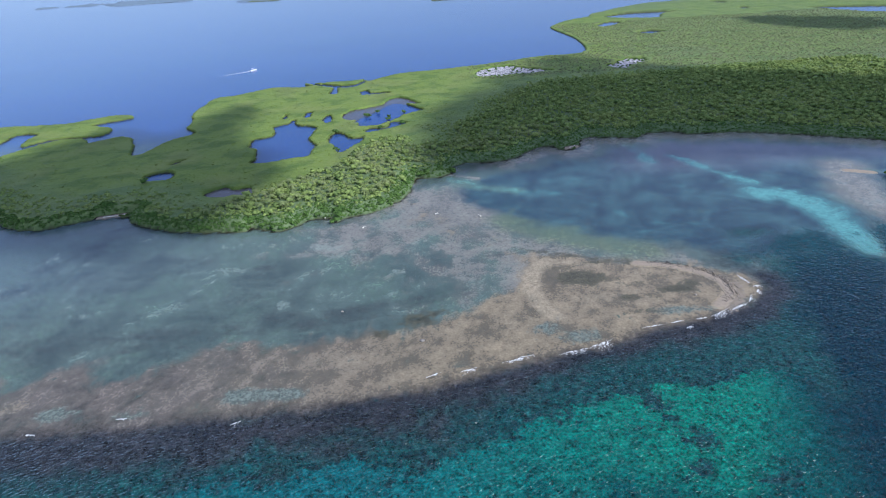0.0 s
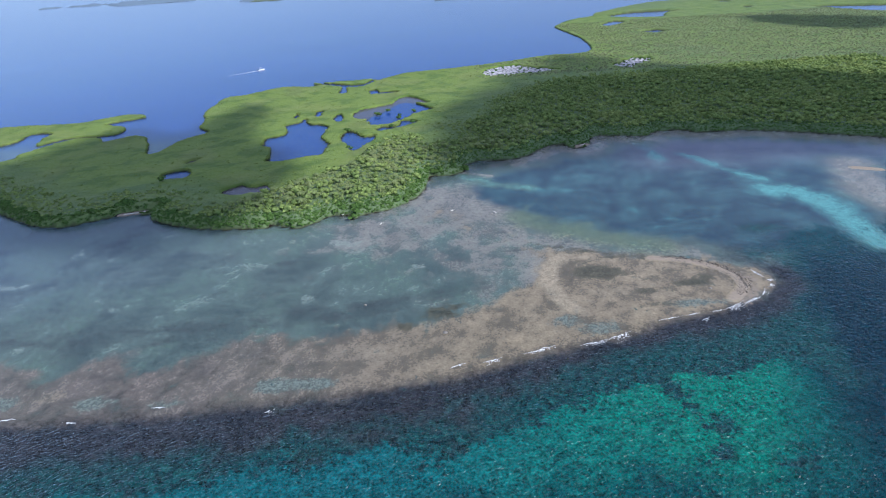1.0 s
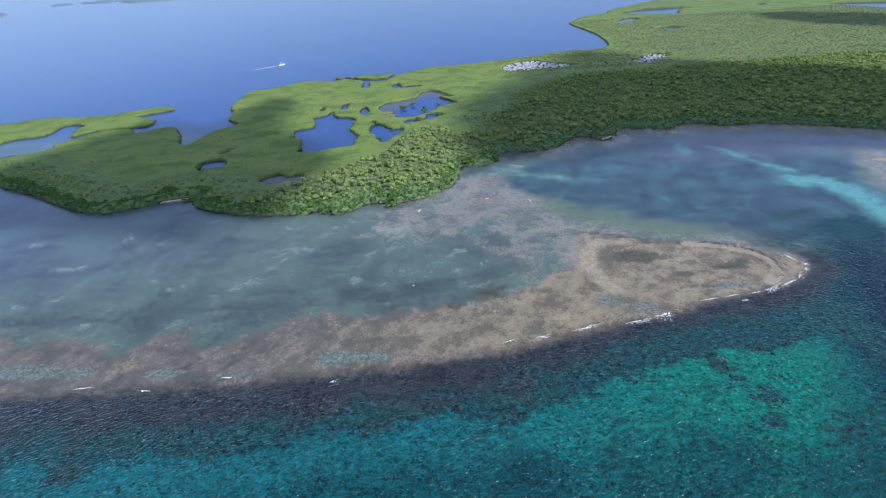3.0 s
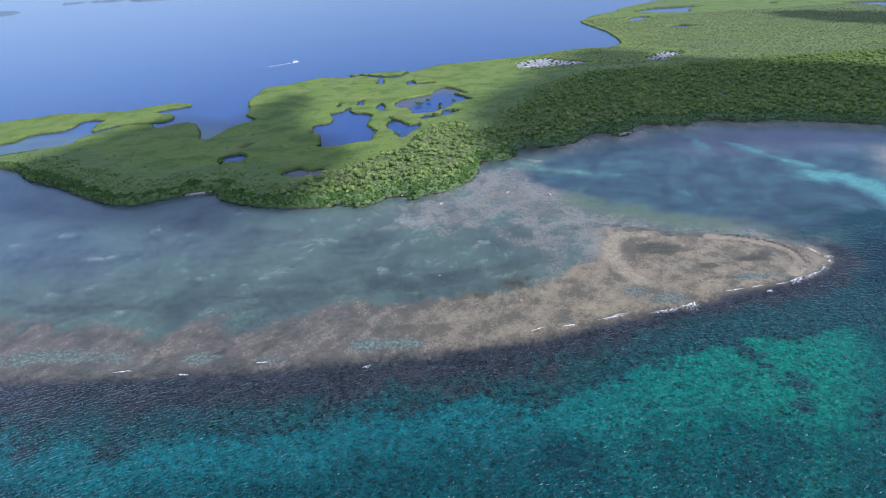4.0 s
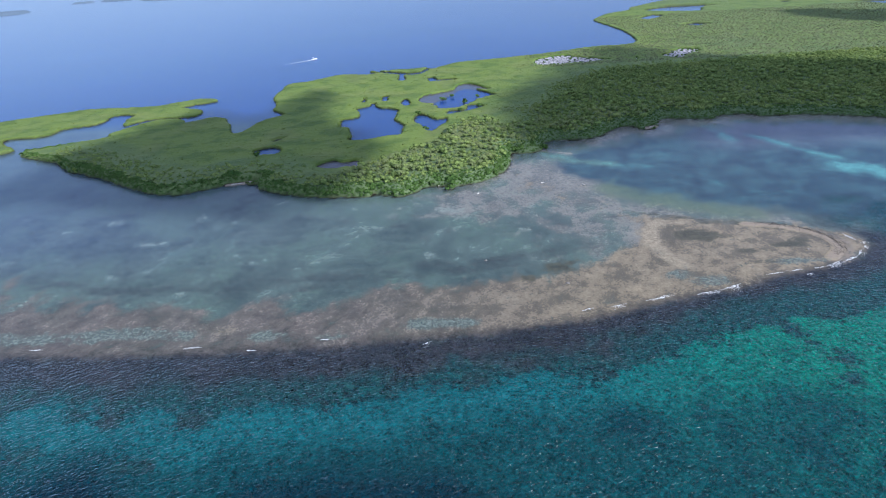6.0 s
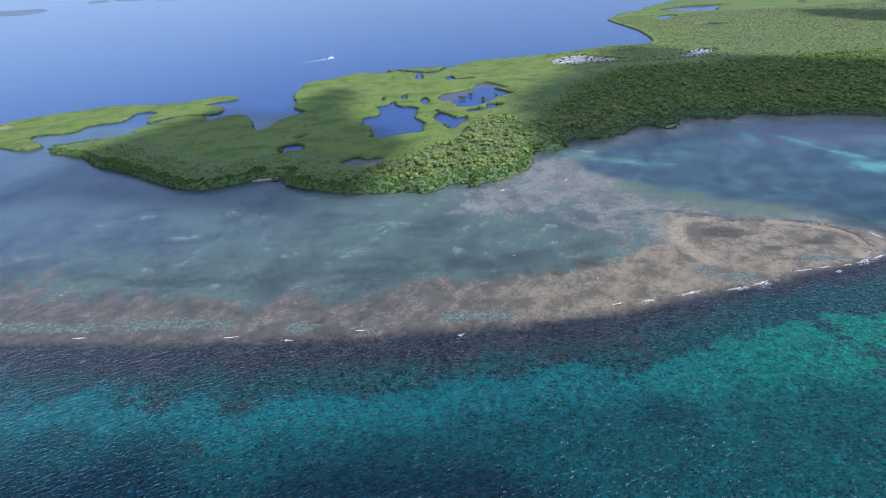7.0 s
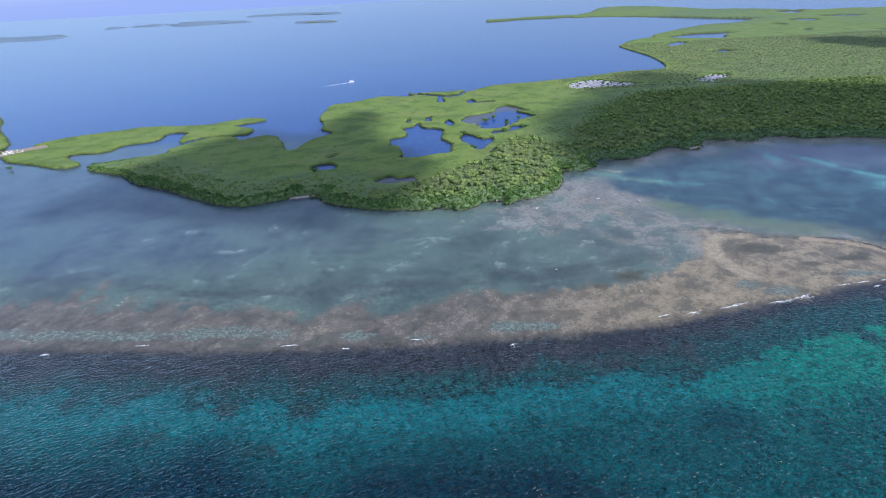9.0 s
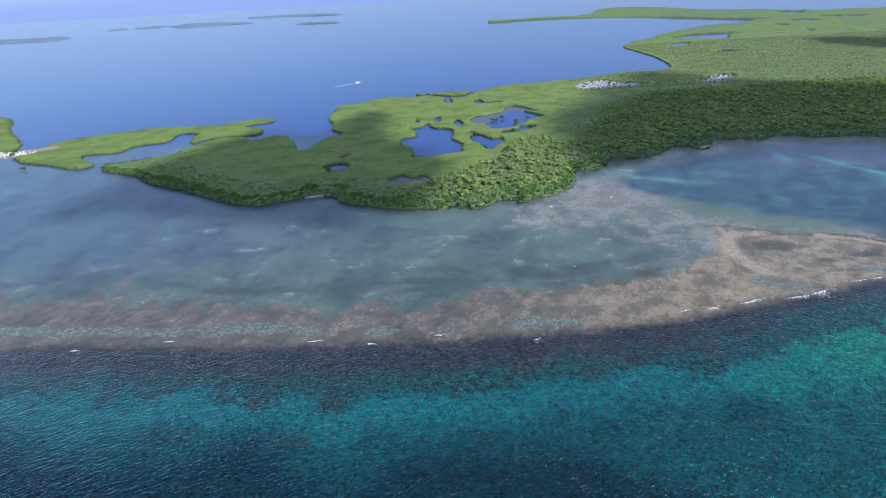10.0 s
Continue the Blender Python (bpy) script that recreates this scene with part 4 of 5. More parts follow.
SHRUBS = [crown_shape(300 + k, 9, 0.5, flat_z=0.55, lobes=3) for k in range(5)]
PALMS = [palm_shape(400 + k) for k in range(5)]

# the near forest
x, y = jitter(-430, 460, 238, 600, 2.7, 11)
d = grown(x, y)
top, t = canopy_top(x, y, d)
m = (d > 6) & (t > 0.42 + 0.3 * rng.random(len(x)))
palm = m & (rng.random(len(x)) < (0.07 * (1 - ease(away(x, y, SOUTH_LINE), 60, 90)) + 0.38 * np.exp(-((x + 50) / 50) ** 2 - ((y - 320) / 60) ** 2)) * ease(d, 7, 12))
m &= ~palm
emergent = (rng.random(len(x)) < 0.22) & (t > 0.7)
sz = rng.uniform(1.0, 1.75, len(x)) * (0.75 + 0.35 * t) * np.where(emergent, 1.5, 1.0)
lift = rng.uniform(-0.7, 0.3, len(x)) * t + np.where(emergent, rng.uniform(0.6, 2.0, len(x)), 0.0)
strew("forest_crowns", np.stack([x, y, top + lift], -1)[m], sz[m], CROWNS, LEAF_TALL, "dense dark green coastal forest crowns", "forest", 3)
strew("palm_crowns", np.stack([x, y, top + 1.2 + lift], -1)[palm], rng.uniform(1.5, 2.3, palm.sum()), PALMS, LEAF_PALM, "pale green palm crowns standing above the forest", "palm", 5)
# the far forest
x, y = jitter(40, 900, 470, 1050, 4.1, 13)
d = grown(x, y)
top, t = canopy_top(x, y, d)
m = (d > 6) & ((y > 600) | (x > 460)) & (rng.random(len(x)) < 0.9 + 0.1 * t)
strew("far_forest_crowns", np.stack([x, y, top - 0.45], -1)[m], rng.uniform(1.3, 2.3, m.sum()), FAR_CROWNS, LEAF_FAR, "yellow green scrub forest crowns reaching into the distance, haze in their colour", "forest", 7)
# low scrub
x, y = jitter(-520, 90, 290, 690, 3.3, 17)
d = grown(x, y)
top, t = canopy_top(x, y, d)
m = (d > 1.5) & (t < 0.62) & (rng.random(len(x)) < 0.5 + 0.4 * t)
strew("low_mangrove_scrub", np.stack([x, y, top - 0.95], -1)[m], rng.uniform(1.4, 2.3, m.sum()), SHRUBS, LEAF_LOW, "low bright green mangrove scrub round the ponds", "mangrove", 9)
# the rounded edge along every near shore
x, y = jitter(-520, 330, 238, 700, 1.7, 19)
d = grown(x, y)
top, t = canopy_top(x, y, d)
m = (d > 0.35) & (land_depth(x, y) < 2.0 + 7 * t)
spot = np.stack([x, y, np.maximum(top - 0.2, 0.95) + 0.3 * rng.random(len(x))], -1)
low = m & (t < 0.3)
strew("pond_edge_mangrove", spot[low] - np.array([0, 0, 0.35]), rng.uniform(0.6, 1.1, low.sum()), SHRUBS, LEAF_LOW, "bright green low mangrove edging ponds and channels", "mangrove", 14)
m &= ~low
strew("shore_mangrove", spot[m], rng.uniform(0.7, 1.35, m.sum()), SHRUBS, LEAF_RIM, "rounded green edge of shore mangrove over dark roots", "mangrove", 15)


# dark shrubs dotted over the salt flats
x, y = jitter(40, 260, 610, 690, 4.2, 23)
d = np.maximum.reduce([near_ring(x, y, r, 60) for r in SALT_RINGS])
m = (d > -3) & (rng.random(len(x)) < 0.85 - 0.07 * np.clip(d, 0, 11))
strew("salt_flat_scrub", np.stack([x, y, np.full(len(x), 0.9)], -1)[m], rng.uniform(0.7, 1.9, m.sum()), SHRUBS, LEAF_RIM, "dark low shrubs dotted over pale salt flats", "shrub", 25)


# ---- clouds, whose shade lies on the coast ----
CLOUD_HEIGHT = 700.0


def cloud(shade, seed, puff, fade, label):
    """A cumulus whose shade falls on the given outline of the plan."""
    rng = np.random.default_rng(seed)
    ring = curve(flat(shade), 5)
    lo, hi = ring.min(0), ring.max(0)
    gap = puff * 0.9
    x, y = jitter(lo[0], hi[0], lo[1], hi[1], gap, seed)
    d = inside(x, y, ring)
    m = rng.random(len(d)) < ease(d, -fade * 0.35, fade) ** 0.8
    x, y, d = x[m], y[m], d[m]
    r = puff * rng.uniform(0.62, 0.98, len(x)) * (0.62 + 0.38 * ease(d, 0, puff)) * (1.25 - 0.5 * ease(y - 0.15 * x, 430, 560) if puff < 9 else 1.15)
    off = SUN_TO * (CLOUD_HEIGHT / SUN_TO.z)
    vs, fs, n = [], [], 0
    for a, b, q in zip(x, y, r):
        v = ICO1[0] * (1 + 0.12 * rng.normal(size=(len(ICO1[0]), 1))) * q
        v[:, 2] = np.maximum(v[:, 2], -0.35 * q) * 0.8
        vs.append(v + np.array([a + off.x, b + off.y, CLOUD_HEIGHT + rng.uniform(-0.2, 0.3) * q]))
        fs.append(ICO1[1] + n)
        n += len(v)
    me = mesh_from("cumulus_cloud", np.vstack(vs), np.vstack(fs), CLOUD)
    me.polygons.foreach_set("use_smooth", np.ones(len(me.polygons), bool))
    return tagged(new("cumulus_cloud", me), label, "cloud", "clouds")


cloud("-14,322 -22,400 -4,490 34,565 88,660 155,733 240,650 310,565 430,490 620,430 640,330 300,318 90,326", 51, 8, 34, "broad white cumulus cloud shading the coastal forest")
cloud("-365,262 -345,370 -312,440 -280,482 -232,452 -212,520 -190,540 -172,505 -165,440 -118,378 -104,338 -112,290 -130,238 -165,232 -230,240 -300,262", 52, 9.5, 22, "white cumulus cloud shading the mangrove point")
cloud("510,1000 600,985 700,870 630,780 540,840", 53, 15, 40, "small far white cumulus cloud")


# ---- trees one can tell apart ----
def part(name, data, parent, label=""):
    ob = new(name, data)
    ob.parent = parent
    return tagged(ob, label)


def tube(points, radii, sides=6):
    """Points and triangles of a tapered tube along a line."""
    pts = np.array(points, float)
    vs, fs = [], []
    for i, (p, r) in enumerate(zip(pts, radii)):
        d = pts[min(i + 1, len(pts) - 1)] - pts[max(i - 1, 0)]
        d /= np.linalg.norm(d) + 1e-9
        a = np.cross(d, [0.3, 0.9, 0.2])
        a /= np.linalg.norm(a)
        b = np.cross(d, a)
        for k in range(sides):
            t = 2 * np.pi * k / sides
            vs.append(p + r * (np.cos(t) * a + np.sin(t) * b))
    for i in range(len(pts) - 1):
        for k in range(sides):
            q, w = i * sides + k, i * sides + (k + 1) % sides
            fs += [[q, w, w + sides], [q, w + sides, q + sides]]
    return np.array(vs), np.array(fs)


def merged(pieces):
    vs, fs, n = [], [], 0
    for v, f in pieces:
        vs.append(v)
        fs.append(f + n)
        n += len(v)
    return np.vstack(vs), np.vstack(fs)


def mangrove_tree(seed, height, spread, material):
    rng = np.random.default_rng(seed)
    root = new("mangrove_tree")
    pieces = [tube([(0, 0, 0), (0.1, 0.05, height * 0.3), (0.0, 0.15, height * 0.62)], (0.16, 0.12, 0.07))]
    for k in range(5):
        t = 2 * np.pi * k / 5 + rng.uniform(-0.3, 0.3)
        c, s_ = np.cos(t), np.sin(t)
        pieces.append(tube([(0.05 * c, 0.05 * s_, 0.9), (0.55 * c, 0.55 * s_, 0.6), (0.95 * c, 0.95 * s_, -0.2)], (0.05, 0.045, 0.035), 4))
        pieces.append(tube([(0.05, 0.03, height * 0.38), (0.35 * spread * c, 0.35 * spread * s_, height * 0.55), (0.6 * spread * c, 0.6 * spread * s_, height * 0.68)], (0.08, 0.055, 0.03), 4))
    part("trunk", mesh_from("trunk", *merged(pieces), BARK), root)
    v, f = crown_shape(seed + 1, 46, 0.34, ICO1, 0.78, 6)
    part("crown", mesh_from("crown", v * np.array([spread, spread, height * 0.46]) + np.array([0, 0, height * 0.66]), f, material), root)
    return root


def coconut_palm(seed, height):
    rng = np.random.default_rng(seed)
    root = new("coconut_palm")
    lean = rng.uniform(-0.9, 0.9, 2)
    pts = [(lean[0] * q * q, lean[1] * q * q, height * q) for q in (0, 0.33, 0.66, 1.0)]
    part("trunk", mesh_from("trunk", *tube(pts, (0.2, 0.14, 0.12, 0.1)), BARK), root)
    v, f = palm_shape(seed + 1, 13)
    part("crown", mesh_from("crown", v * 2.7 + np.array([lean[0], lean[1], height]), f, LEAF_PALM), root)
    return root


kinds = [mangrove_tree(600 + 7 * k, 3.6 + 0.35 * k, 1.7 + 0.16 * k, LEAF_RIM) for k in range(5)]
for k in kinds:
    tagged(k, "rounded green mangrove tree on stilt roots at the shore", "tree", "shore mangroves")
x, y = jitter(-330, 0, 246, 330, 3.4, 61)
d = grown(x, y)
order = np.argsort(np.abs(d - 2.2))
open_ground = bare(x, y)
spots = [i for i in order if 0.8 < d[i] < 7.0 and open_ground[i] < -9][:280]
rng = np.random.default_rng(62)
for j, i in enumerate(spots):
    m = pose(x[i], y[i], 0.15, 0, 0, rng.uniform(0, 360)) @ Matrix.Diagonal((1, 1, 1, 1))
    lift = 0.55 + 0.12 * float(min(d[i], 6)) + rng.uniform(-0.05, 0.1)
    if j < 5:
        t_ = kinds[j]
        t_.matrix_basis = m
    else:
        t_ = copy_thing(kinds[j % 5], m)
    t_.scale = (lift * 1.05, lift * 1.05, lift)

palms = [coconut_palm(700 + 5 * k, 8.2 + 0.5 * k) for k in range(4)]
for k in palms:
    tagged(k, "slender coconut palm with pale drooping fronds above the forest", "palm", "coconut palms")
x, y = jitter(-170, 130, 258, 400, 7.5, 63)
d = grown(x, y)
tl = tallness(x, y)
spots = [i for i in range(len(x)) if 9 < d[i] < 34 and tl[i] > 0.75 and rng.random() < 0.5][:90]
for j, i in enumerate(spots):
    m = pose(x[i], y[i], 0.2, 0, 0, rng.uniform(0, 360))
    if j < 4:
        palms[j].matrix_basis = m
    else:
        copy_thing(palms[j % 4], m)


# lone mangroves that stand in the water
def mangrove_clump(x, y, n, seed, label):
    rng = np.random.default_rng(seed)
    root = new("mangrove_clump")
    root.location = (x, y, 0)
    for k in range(n):
        px, py, h = rng.uniform(-1.6, 1.6), rng.uniform(-1.3, 1.3), rng.uniform(1.6, 2.6)
        v, f = tube([(px, py, -0.4), (px, py, h)], (0.09, 0.05), 5)
        part("trunk", mesh_from("trunk", v, f, BARK), root)
        v, f = crown_shape(seed + k, 40, 0.36, ICO1, 0.75, 5)
        part("crown", mesh_from("crown", v * rng.uniform(1.2, 1.8) + np.array([px, py, h]), f, LEAF_RIM), root)
    return tagged(root, label, "shrub")


mangrove_clump(-459, 370, 4, 801, "small dark mangrove clump standing alone in shallow water")
for k, (x, y) in enumerate(((-64, 475), (-44, 466), (-55, 485), (-30, 478), (-48, 432), (-31, 444), (-75, 380), (-84, 428), (-62, 473), (-43, 457))):
    mangrove_clump(x, y, 4, 840 + 9 * k, "small round mangrove islet standing in a pond")
mangrove_clump(252, 281, 6, 811, "green mangrove clump beside a pale sandbar")
mangrove_clump(-57, 257.5, 4, 821, "low mangrove clump standing off the shore")
mangrove_clump(8, 323, 5, 831, "rounded mangrove clump at the mouth of the inlet")


# ---- surf on the reef crest ----
def breaking_wave(x, y, length, fan, heading, seed):
    """A short curling crest of foam with a ragged fan of froth on its seaward side."""
    rng = np.random.default_rng(seed)
    root = new("breaking_wave")
    root.matrix_basis = pose(x, y, 0, 0, 0, heading)
    n = max(8, int(length / 0.35))
    us = np.linspace(-0.7, 0.7, n) * length
    wob = np.cumsum(rng.normal(0, 0.13, n))
    vs, fs = [], []
    for i, u in enumerate(us):
        e = 1 - abs(2 * i / (n - 1) - 1) ** 1.3
        h, w = 0.04 + 0.16 * e * rng.uniform(0.4, 1.2), 0.02 + 0.10 * e * rng.uniform(0.1, 1.5)
        vs += [(u, wob[i] - w, 0.03), (u, wob[i] - 0.3 * w, h), (u, wob[i] + 0.5 * w, h * 0.7), (u, wob[i] + w, 0.03)]
    for i in range(n - 1):
        if rng.random() < 0.16:
            continue
        for k in range(3):
            a = 4 * i + k
            fs += [[a, a + 4, a + 5], [a, a + 5, a + 1]]
    part("crest", mesh_from("crest", np.array(vs), np.array(fs), FOAM), root)
    vs, fs, c = [], [], 0
    for k in range(int(fan * length * 4.5)):
        u = rng.normal(0, 0.27) * length
        v = -abs(rng.normal(0, 0.45)) * fan
        r = rng.uniform(0.05, 0.24) * (1 - min(0.8, -v / (fan * 1.6)))
        q = rng.integers(5, 8)
        ang = np.sort(rng.uniform(0, 2 * np.pi, q))
        rr = r * rng.uniform(0.5, 1.2, q)
        vs += [(u, v, 0.06)] + [(u + a * np.cos(t) * 1.5, v + a * np.sin(t), 0.02) for a, t in zip(rr, ang)]
        fs += [[c, c + 1 + j, c + 1 + (j + 1) % q] for j in range(q)]
        c += q + 1
    froth = part("froth", mesh_from("froth", np.array(vs), np.array(fs), FOAM), root)
    tagged(froth, kind="stuff")
    return tagged(root, "small white wave breaking on the reef edge", "wave", "waves along the reef")


def surf(text, seed):
    for k, row in enumerate(text.split(";")):
        x, y, length, fan, heading = [float(v) for v in row.split()]
        breaking_wave(x, y, length, fan, heading, seed + k)


surf("7 138.5 5 2.4 18; 44 145 9 2.2 12; 53.5 148.5 7 5.0 28; 24 142.5 9 1.6 15; 75 157 6 0.6 12; 84 158.5 4 0.6 12; 87.5 155 3 1.6 30; 94 160 4 0.8 12; "
     "102 162.5 8 3.5 25; 110 166 7 1.8 30; 117 170.5 4 2.6 50; 122 175 3 2.0 40; 124 178.5 2.5 1.4 10; 121 184 5 1.6 110", 900)
surf("-245 119 3 1.2 5; -150 121.5 5 0.5 5; -128 119 3 1.0 -10; -65 119.5 2.5 1.2 20; -5 136.5 4 0.4 15; -209 123.5 4 0.3 2; -290 123 7 0.6 0; -325 121 3 1.4 20; -102 123.5 3 0.3 3", 950)

# ---- coral heads on the reef outside the crest ----
def lump(seed, body, flat_z=0.62):
    """A knobbly rounded coral colony of radius about 1."""
    rng = np.random.default_rng(seed)
    v, f = body
    k = 1 + 0.2 * rng.normal(size=(len(v), 1))
    return v * k * np.array([1.0, rng.uniform(0.7, 1.0), flat_z]), f


def coral_material(name, dark, light):
    n = Nodes(name)
    f = n.math("ADD", n.math("MULTIPLY", n.island(), 0.5), n.math("MULTIPLY", n.noise(0.5, 4, 0.7), 0.5))
    return n.done(n.principled(n.mix(n.step(f, 0.2, 0.8), dark, light), 0.9, n.bump(n.noise(0.25, 4, 0.7), 0.6, 0.1), 0.05))


CORAL_ROCK = coral_material("brown_reef_coral", (0.009, 0.015, 0.020), (0.042, 0.050, 0.056))
CORAL_BLUE = coral_material("coral_in_blue_water", (0.002, 0.030, 0.036), (0.006, 0.070, 0.072))
ground_at = lambda x, y: floor_z[np.clip(np.searchsorted(GY, y), 0, len(GY) - 1), np.clip(np.searchsorted(GX, x), 0, len(GX) - 1)]
field_at = lambda f, x, y: f[np.clip(np.searchsorted(GY, y), 0, len(GY) - 1), np.clip(np.searchsorted(GX, x), 0, len(GX) - 1)]
rng = np.random.default_rng(171)
LUMPS = [lump(1100 + k, ICO1) for k in range(8)]
x, y = jitter(-345, 150, 84, 186, 1.25, 172)
m = (field_at(f_coral, x, y) > 0.5 + 0.4 * rng.random(len(x))) & (field_at(f_slope, x, y) < 0.6 * rng.random(len(x))) & (rng.random(len(x)) < 0.75)
x, y = x[m], y[m]
sz = rng.uniform(0.15, 0.55, len(x)) * np.where(rng.random(len(x)) < 0.08, 1.7, 1.0)
strew("reef_coral", np.stack([x, y, ground_at(x, y)], -1), sz, LUMPS, CORAL_ROCK, "brown and grey coral heads crowding the reef edge under clear water", "coral", 173)
x, y = jitter(-290, 150, 44, 132, 1.6, 174)
patchy = rough(x, y, 9, 3, 175) + 0.5 * rough(x, y, 3, 2, 177)
m = (field_at(f_slope, x, y) > 0.5) & (patchy > 0.12 + 0.5 * rng.random(len(x)) - 0.25 * ease(x, 20, 90))
x, y = x[m], y[m]
strew("slope_coral", np.stack([x, y, ground_at(x, y)], -1), rng.uniform(0.25, 0.8, len(x)), LUMPS, CORAL_BLUE, "dark coral patches scattered over the turquoise sand slope", "coral", 176)
HEADS = []
for k in range(6):
    pieces = []
    for q in range(11):
        ang, far_ = rng.uniform(0, 2 * np.pi), rng.uniform(0.0, 1.0) ** 0.7
        v, f = LUMPS[(k + q) % 8]
        pieces.append((v * rng.uniform(0.28, 0.6) * (1.15 - 0.5 * far_) + np.array([1.5 * far_ * np.cos(ang), far_ * np.sin(ang), 0.0]), f))
    vs, n_, fs = [], 0, []
    for v, f in pieces:
        vs.append(v)
        fs.append(f + n_)
        n_ += len(v)
    HEADS.append(mesh_from("coral_head", np.vstack(vs), np.vstack(fs), CORAL_BLUE))
x, y = jitter(-70, 130, 66, 124, 5.0, 178)
m = (field_at(f_slope, x, y) > 0.5) & (rough(x, y, 14, 3, 175) > -0.15)
for k, (px, py) in enumerate(list(zip(x[m], y[m]))[:260]):
    head = new("coral_head", HEADS[k % 6])
    q = rng.uniform(0.7, 1.5)
    head.matrix_basis = pose(px, py, float(ground_at(px, py)), 0, 0, rng.uniform(0, 360)) @ Matrix.Diagonal((q, q, q, 1))
    tagged(head, "dark knobbly coral head on turquoise sand under water", "coral", "coral heads on the slope")

# ---- coral rubble along the ridge of the spit ----
rng = np.random.default_rng(71)
ridge = curve(flat("88,200 97,197.5 107,191 112,184 112,176 106,169"), 12, False)
stone = [((ICO1[0] * (1 + 0.25 * np.random.default_rng(k).normal(size=(len(ICO1[0]), 1))) * np.array([1, 0.8, 0.6])), ICO1[1]) for k in range(6)]
i = rng.integers(0, len(ridge), 520)
p = ridge[i] + rng.normal(0, 1.0, (520, 2)) + np.array([0.9, 1.2])
strew("coral_rubble", np.column_stack([p, np.full(520, 0.22)]), rng.uniform(0.08, 0.3, 520), stone, DARKROCK, "dark coral rubble strewn along the sand ridge", "rubble", 72)
p = ridge[rng.integers(0, len(ridge), 420)] + rng.normal(0, 2.2, (420, 2))
strew("pale_rubble", np.column_stack([p, np.full(420, 0.15)]), rng.uniform(0.08, 0.3, 420), stone, ROCK, "bleached coral stones scattered over the spit", "rubble", 73)


def boulder(x, y, size, seed, label, material):
    v, f = ICO2
    v = v * (1 + 0.16 * np.random.default_rng(seed).normal(size=(len(v), 1))) * np.array([1.2, 0.9, 0.7]) * size
    ob = new("boulder", mesh_from("boulder", v, f, material))
    ob.location = (x, y, 0.1 * size - 0.1)
    return tagged(ob, label, "rock", "boulders on the flat")


for k, (x, y, size) in enumerate(((-9, 155, 0.8), (-4, 261, 0.7), (-1, 261.5, 0.5), (18, 256, 0.6), (20, 254, 0.45), (31, 224, 0.5), (98, 175, 0.6), (-41, 176, 0.5))):
    boulder(x, y, size, 500 + k, "pale coral boulder rising from the shallow flat", ROCK)


# ---- driftwood on the small beaches ----
def driftwood(x, y, length, heading, seed):
    rng = np.random.default_rng(seed)
    root = new("driftwood_log")
    root.matrix_basis = pose(x, y, 0.38, 0, 0, heading)
    pts = [(length * (q - 0.5), 0.3 * np.sin(5 * q + seed), 0.1 + 0.12 * q) for q in np.linspace(0, 1, 8)]
    part("log", mesh_from("log", *tube(pts, np.linspace(0.30, 0.12, 8)), DRIFT), root)
    for k in range(3):
        q = rng.uniform(0.3, 0.9)
        b = (length * (q - 0.5), 0.3 * np.sin(5 * q + seed), 0.2)
        e = (b[0] + rng.uniform(0.6, 1.4), b[1] + rng.uniform(-1, 1), 0.6)
        part("branch", mesh_from("branch", *tube([b, e], (0.09, 0.03), 5), DRIFT), root)
    return tagged(root, "bleached driftwood log lying on a small beach", "driftwood", "driftwood")


for k, (x, y) in enumerate(((-512, 430), (-524, 415), (-541, 424), (-504, 416), (-532, 431))):
    mangrove_clump(x, y, 4, 930 + 7 * k, "low green shrubs growing on a pale sand beach")
p = np.column_stack([rng.uniform(-600, -490, 320), rng.normal(422, 5.0, 320), np.full(320, 0.35)])
strew("beach_rubble", p, rng.uniform(0.2, 1.2, 320), stone, DRIFT, "bleached coral stones and wrack on the pale beach", "rubble", 74)
DEBRIS = ((-3, 262, 1.5, 20), (20, 256.5, 1.5, 120), (-41, 250, 1.0, 30))
driftwood(-505, 424, 7, 20, 6)
driftwood(-532, 418, 8, -10, 7)
driftwood(-187, 282.4, 13, 16, 1)
driftwood(-180, 283.6, 6, -6, 2)
driftwood(-75, 262, 4.5, 70, 3)
driftwood(-62, 265.2, 4, 20, 4)
driftwood(92, 361, 5, 30, 5)
for k, (x, y, length, turn) in enumerate(DEBRIS):
    driftwood(x, y, length, turn, 20 + k)


# ---- the motor boat on the bay ----
WHITE = plain("white_boat_gelcoat", (0.82, 0.83, 0.84), 0.3, 0.06, 0.6, 0.0, 0.02)
DECK = plain("grey_boat_deck", (0.45, 0.46, 0.46), 0.6, 0.12, 0.3)
MOTOR = plain("black_outboard_cowling", (0.03, 0.03, 0.035), 0.35, 0.2, 0.3)
METAL = plain("brushed_metal_tube", (0.6, 0.6, 0.62), 0.3, 0.1, 0.2, 1.0)
GLASS = plain("dark_tinted_screen", (0.03, 0.04, 0.05), 0.08, 0.1, 0.4)


def box_mesh(name, size, centre, material, bevel=0.03):
    bm = bmesh.new()
    bmesh.ops.create_cube(bm, size=1.0)
    bmesh.ops.scale(bm, vec=size, verts=bm.verts)
    bmesh.ops.translate(bm, vec=centre, verts=bm.verts)
    bmesh.ops.bevel(bm, geom=bm.edges[:], offset=bevel, segments=2, affect="EDGES")
    me = bpy.data.meshes.new(name)
    bm.to_mesh(me)
    bm.free()
    me.materials.append(material)
    return me


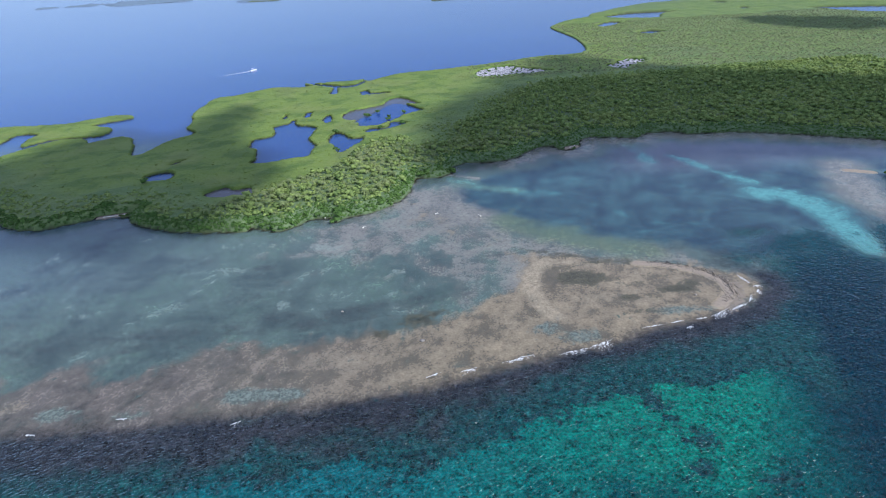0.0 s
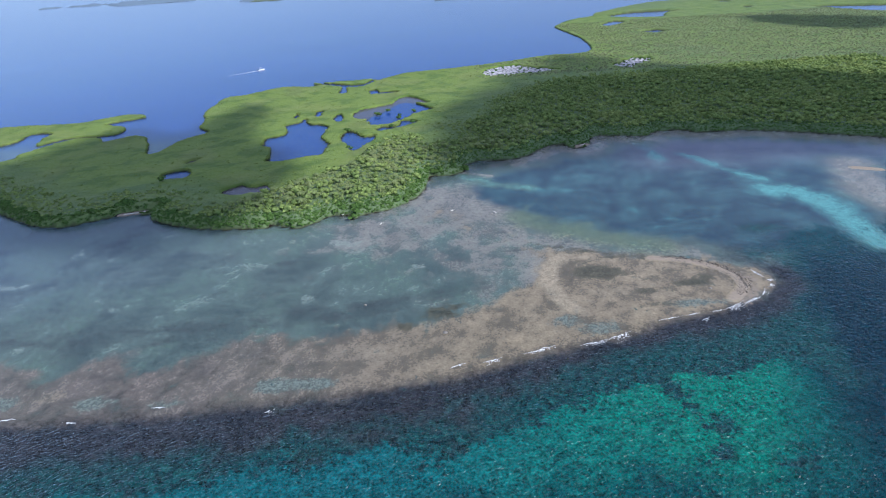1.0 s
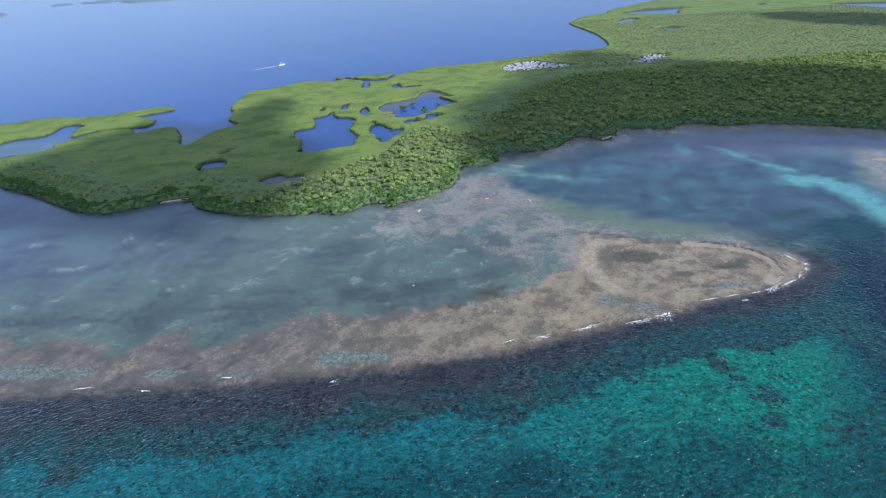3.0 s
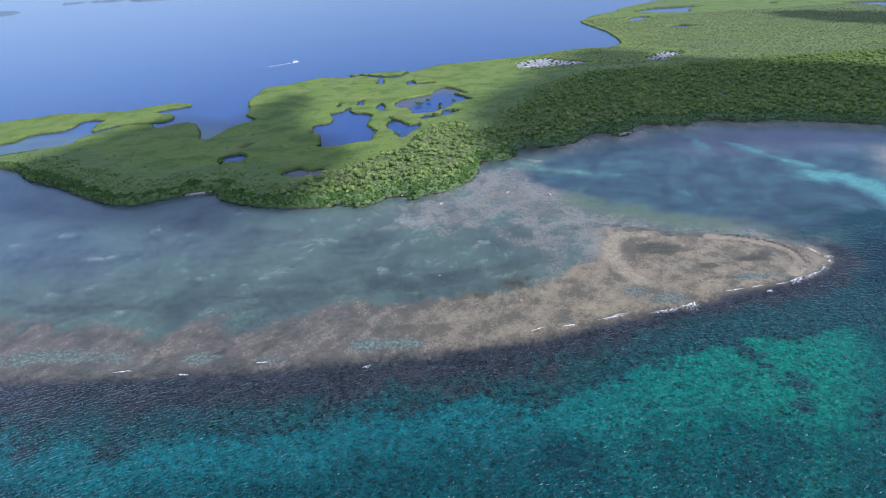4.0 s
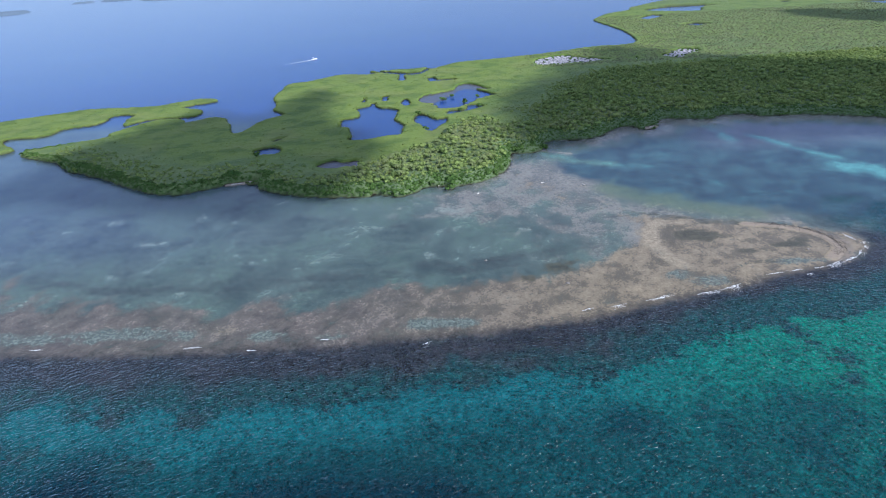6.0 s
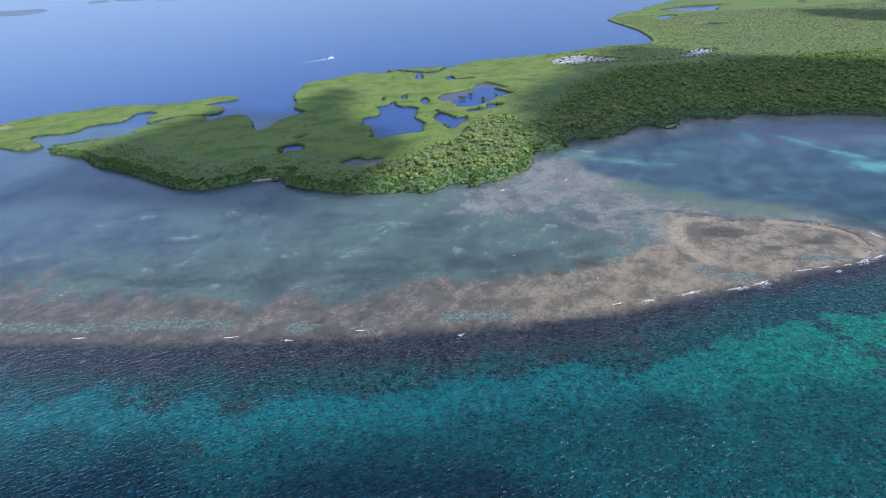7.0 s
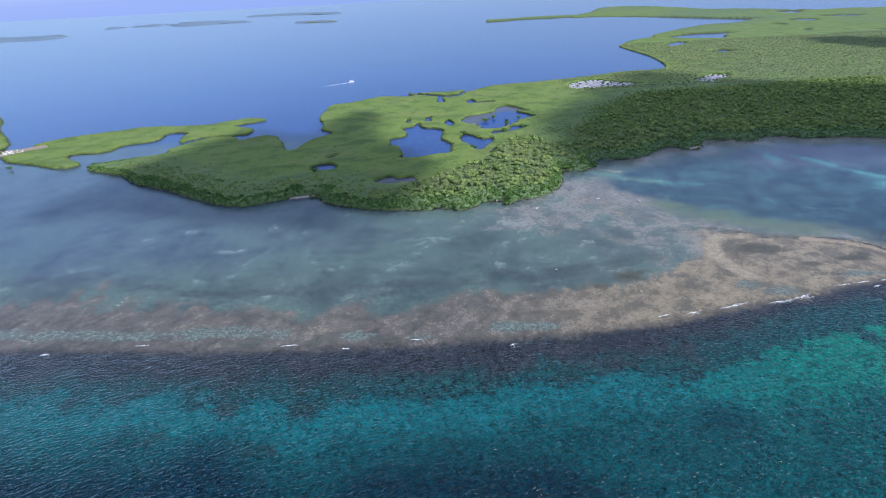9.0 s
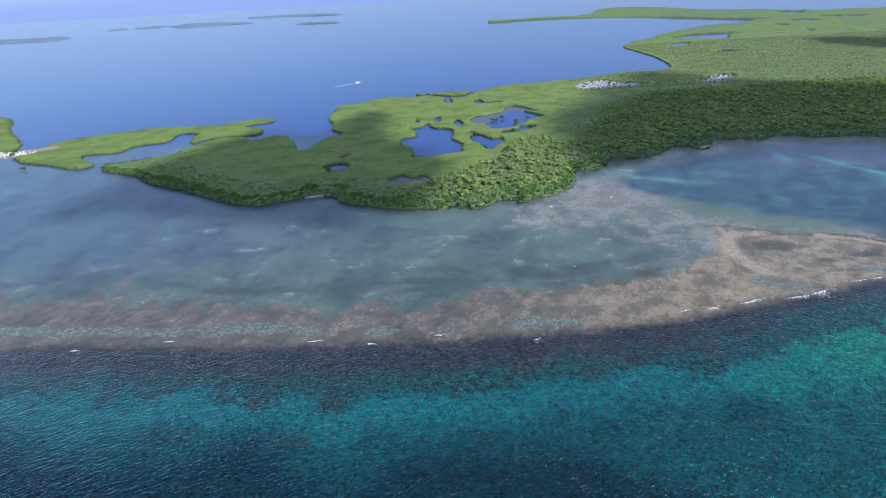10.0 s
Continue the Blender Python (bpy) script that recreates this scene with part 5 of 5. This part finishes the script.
def motor_boat(x, y, heading):
    root = new("motor_boat")
    root.matrix_basis = pose(x, y, 0, 0, -3, heading) @ Matrix.Diagonal((1.2, 1.2, 1.2, 1))
    length = 8.0
    vs, fs = [], []
    rows = np.linspace(0, 1, 15)
    for q in rows:
        w = 1.25 * (1 - max(0.0, (q - 0.45) / 0.55) ** 2.2)
        keel, top = -0.35 + 0.55 * max(0, q - 0.6) ** 1.5, 0.75 + 0.35 * q * q
        px = length * (q - 0.5)
        vs += [(px, -w, top), (px, -0.85 * w, 0.15), (px, 0, keel), (px, 0.85 * w, 0.15), (px, w, top), (px, 0.86 * w, top + 0.02), (px, 0.82 * w, 0.42), (px, -0.82 * w, 0.42), (px, -0.86 * w, top + 0.02)]
    for i in range(len(rows) - 1):
        for k in range(9):
            a, b = 9 * i + k, 9 * i + (k + 1) % 9
            fs += [[a, b, b + 9], [a, b + 9, a + 9]]
    for k in range(1, 8):
        fs.append([0, k + 1, k])
    part("hull", mesh_from("hull", np.array(vs), np.array(fs), WHITE), root)
    part("deck", box_mesh("deck", (4.6, 1.7, 0.06), (-0.9, 0, 0.47), DECK), root, "grey deck")
    console = part("console", box_mesh("console", (0.9, 0.9, 1.0), (-0.2, 0, 0.98), WHITE, 0.08), root)
    part("windscreen", box_mesh("windscreen", (0.06, 0.85, 0.5), (0.2, 0, 1.7), GLASS, 0.02), console, "dark tinted windscreen")
    part("seat", box_mesh("seat", (0.6, 1.1, 0.5), (-1.4, 0, 0.75), WHITE, 0.08), root)
    part("bow_cushion", box_mesh("bow_cushion", (1.1, 1.0, 0.35), (1.7, 0, 0.68), WHITE, 0.08), root)
    roof = part("roof", box_mesh("roof", (2.6, 1.9, 0.10), (-0.6, 0, 2.55), WHITE, 0.05), root)
    for px in (-1.6, 0.4):
        for py in (-0.8, 0.8):
            part("post", mesh_from("post", *tube([(px, py, 0.45), (px, py * 0.95, 2.52)], (0.035, 0.035)), METAL), roof)
    for py in (-0.35, 0.35):
        m = part("outboard_motor", box_mesh("outboard_motor", (0.55, 0.42, 0.75), (-4.25, py, 1.0), MOTOR, 0.1), root, "black outboard motor")
        part("shaft", box_mesh("shaft", (0.2, 0.12, 1.1), (-4.25, py, 0.15), MOTOR, 0.03), m)
    return tagged(root, "white open motor boat with hard roof under way", "boat")


motor_boat(-245.5, 749, 42)


def boat_wake(x, y, heading, length, seed):
    """Froth behind the boat: a dense wash and a long thinning trail."""
    rng = np.random.default_rng(seed)
    vs, fs, c = [], [], 0
    for k in range(420):
        u = -abs(rng.normal(0, 0.42)) * length if k > 160 else -rng.uniform(0, 6.0)
        w = 0.5 + 0.06 * -u
        v = rng.normal(0, 0.5) * w
        r = rng.uniform(0.15, 0.5) * (1.3 if k <= 160 else 0.8)
        q = 6
        rr = r * rng.uniform(0.5, 1.2, q)
        ang = np.linspace(0, 2 * np.pi, q, endpoint=False)
        vs += [(u, v, 0.10)] + [(u + a * np.cos(t) * 2.0, v + a * np.sin(t), 0.03) for a, t in zip(rr, ang)]
        fs += [[c, c + 1 + j, c + 1 + (j + 1) % q] for j in range(q)]
        c += q + 1
    ob = new("boat_wake", mesh_from("boat_wake", np.array(vs), np.array(fs), FOAM))
    ob.matrix_basis = pose(x, y, 0, 0, 0, heading)
    return tagged(ob, "white wash and thin foam trail behind the boat", "wake")


boat_wake(-249.5, 745.2, 40, 40, 81)
